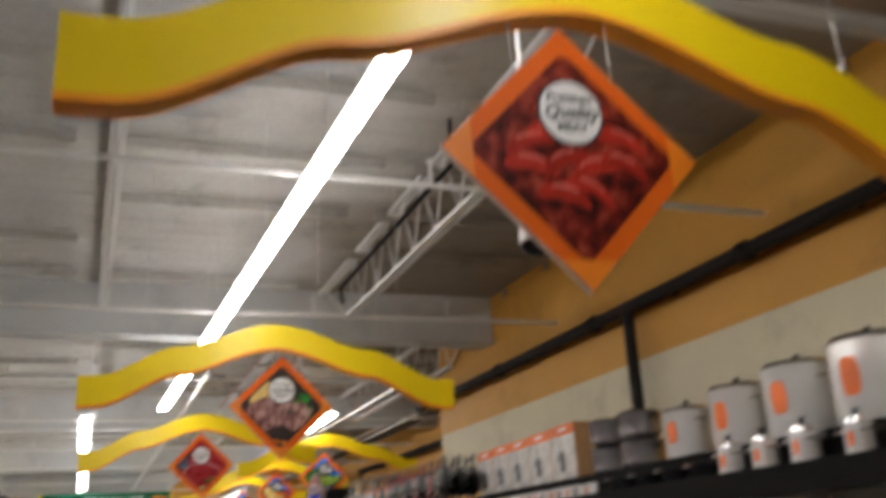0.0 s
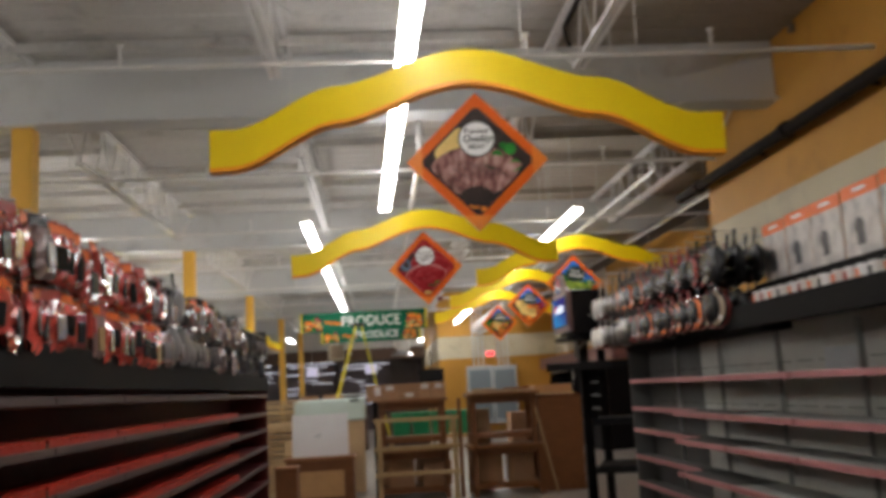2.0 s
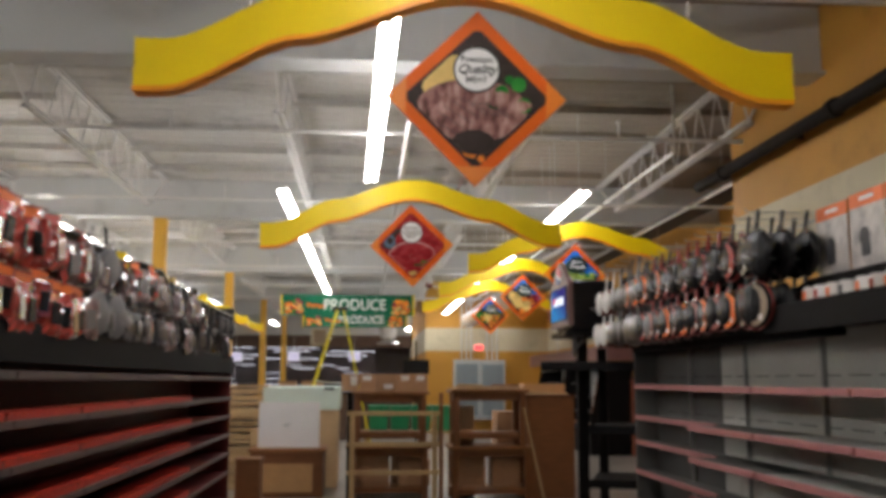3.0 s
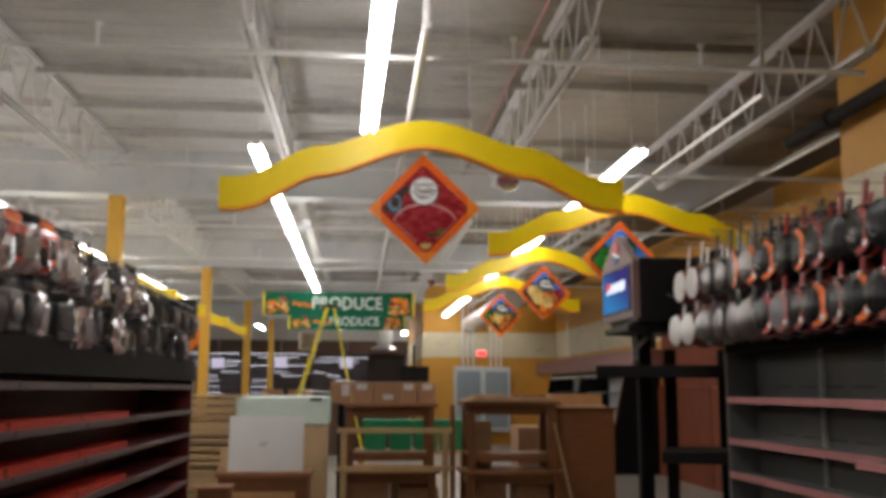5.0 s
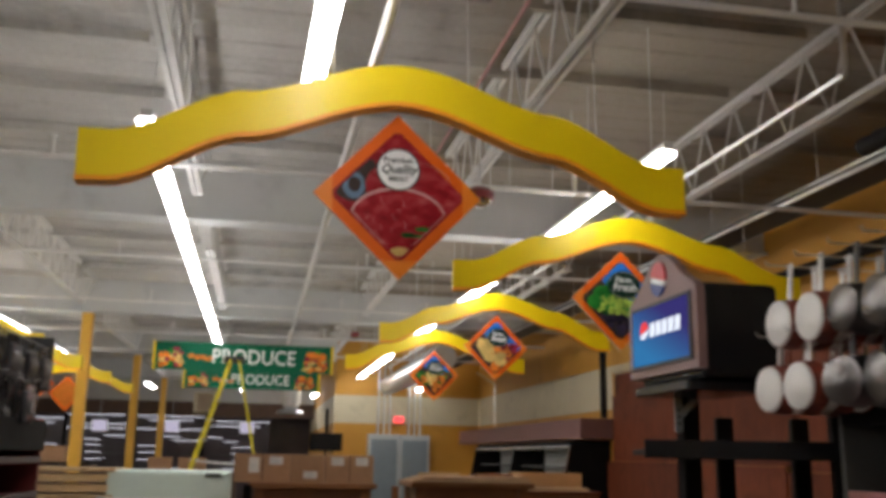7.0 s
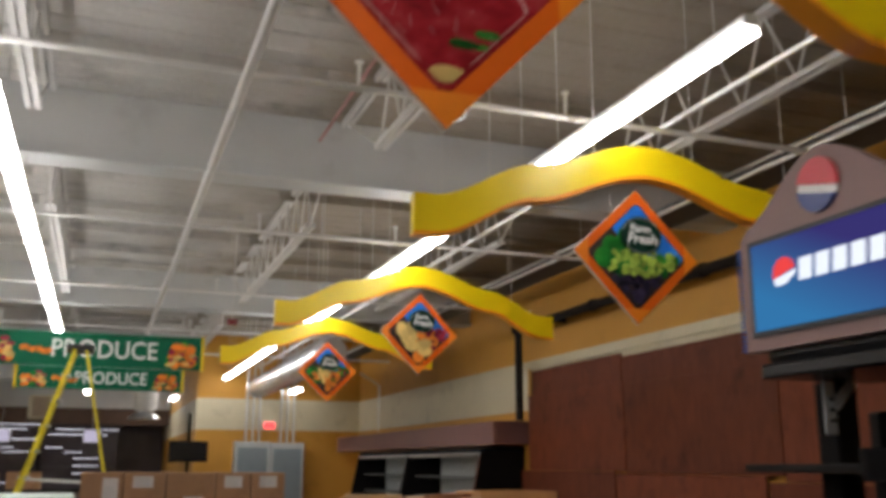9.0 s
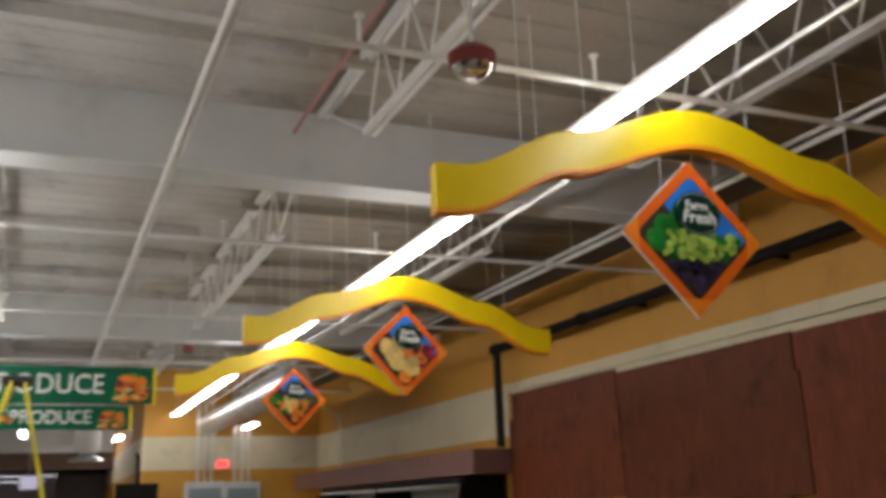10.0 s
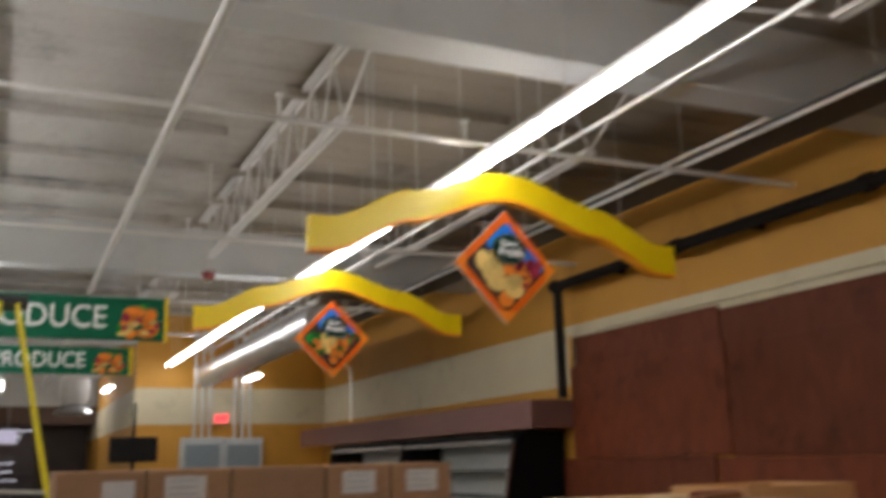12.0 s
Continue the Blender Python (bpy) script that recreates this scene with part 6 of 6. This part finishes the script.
# maroon chest beside the tables
chest = thing("wooden_cabinet", pose(4.0, 16.4, 0), "reddish brown wooden cabinet beside the tables", "cabinet")
part("body", boxes((-0.34, 0.35, -0.35, 0.4, 0, 1.44), bevel=0.006), M_WOODDARK, chest)
part("top", boxes((-0.36, 0.37, -0.37, 0.42, 1.441, 1.465), bevel=0.004), M_BOARD, chest)

# bare pine frame leaning in front of the first table
pf = thing("timber_stand", pose(1.74, 15.72, 0), "bare pine ladder-like frame standing before the tables", "frame")
for sx in (-1, 1):
    part("post", boxes((sx * 0.57 - 0.035, sx * 0.57 + 0.035, -0.02, 0.02, 0, 1.22), bevel=0.004), M_WOODLIGHT, pf)
for z in (0.42, 0.8, 1.22):
    part("crossbar", boxes((-0.64, 0.64, -0.022 - 0.02, -0.0205, z - 0.03, z + 0.03), bevel=0.003), M_WOODLIGHT, pf)
lb = thing("loose_lath", pose(3.55, 15.75, 0), "bare pine lath leaning against the table", "lath")
bm = B()
add_beam(bm, (0.28, -0.1, 0.0), (0.02, 0.02, 1.3), 0.045, 0.02)
part("lath", bm, M_WOODLIGHT, lb)

# left group: brown chest, white board, mint freezer, green bins, lumber
bc = thing("brown_chest", pose(0.25, 16.8, 0), "low brown wooden chest with a dark lid", "chest")
part("body", boxes((-0.55, 0.5, -0.35, 0.35, 0, 0.64), bevel=0.006), M_WOODDARK, bc)
part("lid", boxes((-0.58, 0.53, -0.38, 0.38, 0.641, 0.695), bevel=0.006), M_WOODTOP, bc)
part("front_panel", boxes((-0.4, 0.35, -0.362, -0.351, 0.08, 0.48), bevel=0.003), M_TAN, bc, "tan front panel")
wb = thing("white_board", pose(0.2, 16.6, 0.697, -7), "white melamine board with a small grey mark, leaning", "board")
part("board", boxes((-0.41, 0.48, -0.012, 0.012, 0, 0.66), bevel=0.003), M_WHITEBOARD, wb)
part("mark", boxes((-0.05, 0.03, -0.014, -0.0125, 0.3, 0.33)), M_ELEC, wb, "faint grey mark")
part("mark", boxes((-0.02, 0.06, -0.014, -0.0125, 0.335, 0.35)), M_ELEC, wb, "faint grey mark")
fz = thing("mint_cabinet", pose(0.33, 18.1, 0), "pale mint plastic cabinet with a dark catch", "cabinet")
part("body", boxes((-0.58, 0.58, -0.45, 0.45, 0, 1.2), bevel=0.02), M_CARDIN, fz, "pale tan lower body")
part("lid", boxes((-0.61, 0.61, -0.48, 0.48, 1.205, 1.58), bevel=0.03), M_MINT, fz, "pale mint lid")
part("catch", boxes((0.36, 0.52, -0.5, -0.481, 1.52, 1.56), bevel=0.005), M_BLACK, fz)
for k in range(4):
    gb = thing("green_bin", pose(1.55 + 0.33 * k, 17.5, 0.9), "green plastic storage bin", "bin", "green bins")
    bm = B()
    add_prism(bm, [(-0.13, 0), (0.13, 0), (0.155, 0.36), (-0.155, 0.36)], -0.2, 0.2)
    part("body", bm, M_GREENBIN, gb)
    part("rim", boxes((-0.16, 0.16, -0.21, 0.21, 0.361, 0.385), bevel=0.006), M_GREENBIN, gb)
gt = thing("pine_bench", pose(2.05, 17.5, 0), "bare pine bench carrying green bins", "bench")
part("top", boxes((-0.75, 0.75, -0.28, 0.28, 0.86, 0.899), bevel=0.004), M_WOODLIGHT, gt)
for sx in (-0.68, 0.68):
    for sy in (-0.22, 0.22):
        part("leg", boxes((sx - 0.035, sx + 0.035, sy - 0.035, sy + 0.035, 0, 0.859)), M_WOODLIGHT, gt)
ls = thing("lumber_stack", pose(-0.85, 17.9, 0), "tall stack of raw pale lumber boards", "lumber")
rnd = random.Random(4)
z = 0.0
while z < 1.58:
    for k in range(2):
        dx, dy = rnd.uniform(-0.05, 0.05), rnd.uniform(-0.03, 0.03)
        part("plank", boxes((-0.62 + dx, 0.62 + dx, -0.32 + 0.34 * k + dy, -0.02 + 0.34 * k + dy, z, z + 0.034), bevel=0.003), M_LUMBER, ls)
    z += 0.036 if int(z * 100) % 5 else 0.062
dk = thing("dark_crate", pose(-0.2, 15.6, 0), "dark brown low wooden crate at the shelf end", "crate")
part("body", boxes((-0.16, 0.16, -0.2, 0.2, 0, 0.62), bevel=0.008), M_WOODDARK, dk)
part("lid", boxes((-0.18, 0.18, -0.22, 0.22, 0.621, 0.64), bevel=0.004), M_WOODTOP, dk)


# yellow stepladder, seen from its side
ld = thing("stepladder", pose(0.82, 21.4, 0), "tall yellow fibreglass stepladder standing open", "ladder")
H = 3.06
for sy in (-0.26, 0.26):
    bm = B()
    add_beam(bm, (-0.98, sy * 1.3, 0.0), (-0.06, sy * 0.6, H), 0.035, 0.15, (0, 1, 0))
    part("front_rail", bm, M_LADDER, ld)
    bm = B()
    add_beam(bm, (0.72, sy * 1.3, 0.0), (0.06, sy * 0.6, H), 0.03, 0.09, (0, 1, 0))
    part("rear_rail", bm, M_LADDER, ld)
for k in range(10):
    f = (k + 1) / 11
    part("step", boxes((-0.98 + 0.93 * f - 0.05, -0.98 + 0.93 * f + 0.05, -0.32 + 0.17 * f, 0.32 - 0.17 * f, H * f - 0.015, H * f + 0.015)), M_ALU, ld)
part("top_cap", boxes((-0.16, 0.14, -0.2, 0.2, H, H + 0.07), bevel=0.015), M_BLACK, ld, "black top cap")
for sy in (-0.26, 0.26):
    part("spreader", rods(((-0.45, sy, 1.65), (0.36, sy, 1.6), 0.01)), M_ALU, ld)

# low dark shelving and cartons further on
for x, y, w, hh in ((-3.2, 28.5, 2.2, 1.5), (-0.4, 30.0, 2.4, 1.3), (1.9, 31.0, 1.6, 1.2)):
    s = thing("dark_display", pose(x, y, 0), "dark low display unit with cartons on top", "display", "far display units")
    part("body", boxes((-w / 2, w / 2, -0.5, 0.5, 0, hh), bevel=0.02), M_FARBROWN, s)
    part("top", boxes((-w / 2 - 0.03, w / 2 + 0.03, -0.53, 0.53, hh + 0.001, hh + 0.04), bevel=0.008), M_BLACKSHELF, s)
for x, y, z, w in ((-0.9, 29.9, 1.341, 0.5), (-0.2, 30.0, 1.341, 0.6), (-2.9, 28.4, 1.541, 0.5), (-3.6, 28.4, 1.541, 0.45)):
    c = thing("far_carton", pose(x, y, z), "brown cardboard carton on a far display", "carton", "far cartons")
    part("box", boxes((-w / 2, w / 2, -0.2, 0.2, 0, 0.32), bevel=0.004), M_CARDBOARD, c)
    part("tape", boxes((-w / 2, w / 2, -0.03, 0.03, 0.3205, 0.322)), M_TAN, c)

# brown cartons stored on and behind the tables
for x, y, z, w, d, hh in ((1.5, 16.4, 0.186, 0.4, 0.4, 0.42), (2.05, 16.4, 0.186, 0.45, 0.4, 0.36), (2.85, 16.25, 0.186, 0.42, 0.4, 0.45), (3.35, 16.25, 0.186, 0.4, 0.4, 0.4),
                          (3.75, 17.4, 0, 0.75, 0.6, 1.2), (1.42, 17.05, 0, 0.5, 0.26, 0.74), (2.02, 17.05, 0, 0.55, 0.26, 0.66)):
    c = thing("storage_carton", pose(x, y, z), "plain brown cardboard carton stored among the tables", "carton", "stored cartons")
    part("box", boxes((-w / 2, w / 2, -d / 2, d / 2, 0, hh), bevel=0.005), M_CARDBOARD, c)
    part("tape", boxes((-w / 2, w / 2, -0.03, 0.03, hh + 0.0005, hh + 0.002)), M_TAN, c)

# loose boards left on the table that carries cardboard
for x, y, z, lx, ly, turn, m_, lab in ((3.3, 16.05, 1.598, 0.32, 0.05, 24, M_WOODTOP, "short brown offcut of board on the cardboard"), (2.85, 16.2, 1.598, 0.38, 0.07, -12, M_WOODLIGHT, "pale pine offcut on the cardboard"),
                                       (3.45, 16.25, 1.598, 0.2, 0.16, 40, M_BOARD, "maroon plywood offcut on the cardboard")):
    single("board_offcut", boxes((-lx / 2, lx / 2, -ly / 2, ly / 2, 0, 0.022), bevel=0.003), m_, lab, "offcut", group="board offcuts", at=pose(x, y, z, 0, 0, turn))

# more things left round the tables
for x, y, z, lx, ly, hz, turn, m_, lab in ((0.05, 17.3, 0.0, 0.9, 0.04, 0.95, 6, M_LUMBER, "pale raw board standing behind the white board"), (2.42, 16.0, 0.0, 0.06, 0.05, 1.5, 0, M_WOODDARK, "dark brown timber post between the tables"),
                                           (2.78, 16.55, 0.0, 0.34, 0.03, 1.3, -4, M_CARDIN, "pale cardboard sheet standing behind the table legs"), (1.13, 15.95, 0.0, 0.07, 0.06, 1.5, 0, M_BLACKSHELF, "black steel post beside the table"),
                                           (3.52, 16.62, 1.541, 0.5, 0.3, 0.05, 15, M_LUMBER, "pale pine board lying on the table"), (4.0, 16.4, 1.466, 0.62, 0.5, 0.03, -8, M_CARDIN, "flat light cardboard sheet on the cabinet")):
    single("loose_board", boxes((-lx / 2, lx / 2, -ly / 2, ly / 2, 0, hz), bevel=0.003), m_, lab, "board", group="loose boards", at=pose(x, y, z, 0, 0, turn))
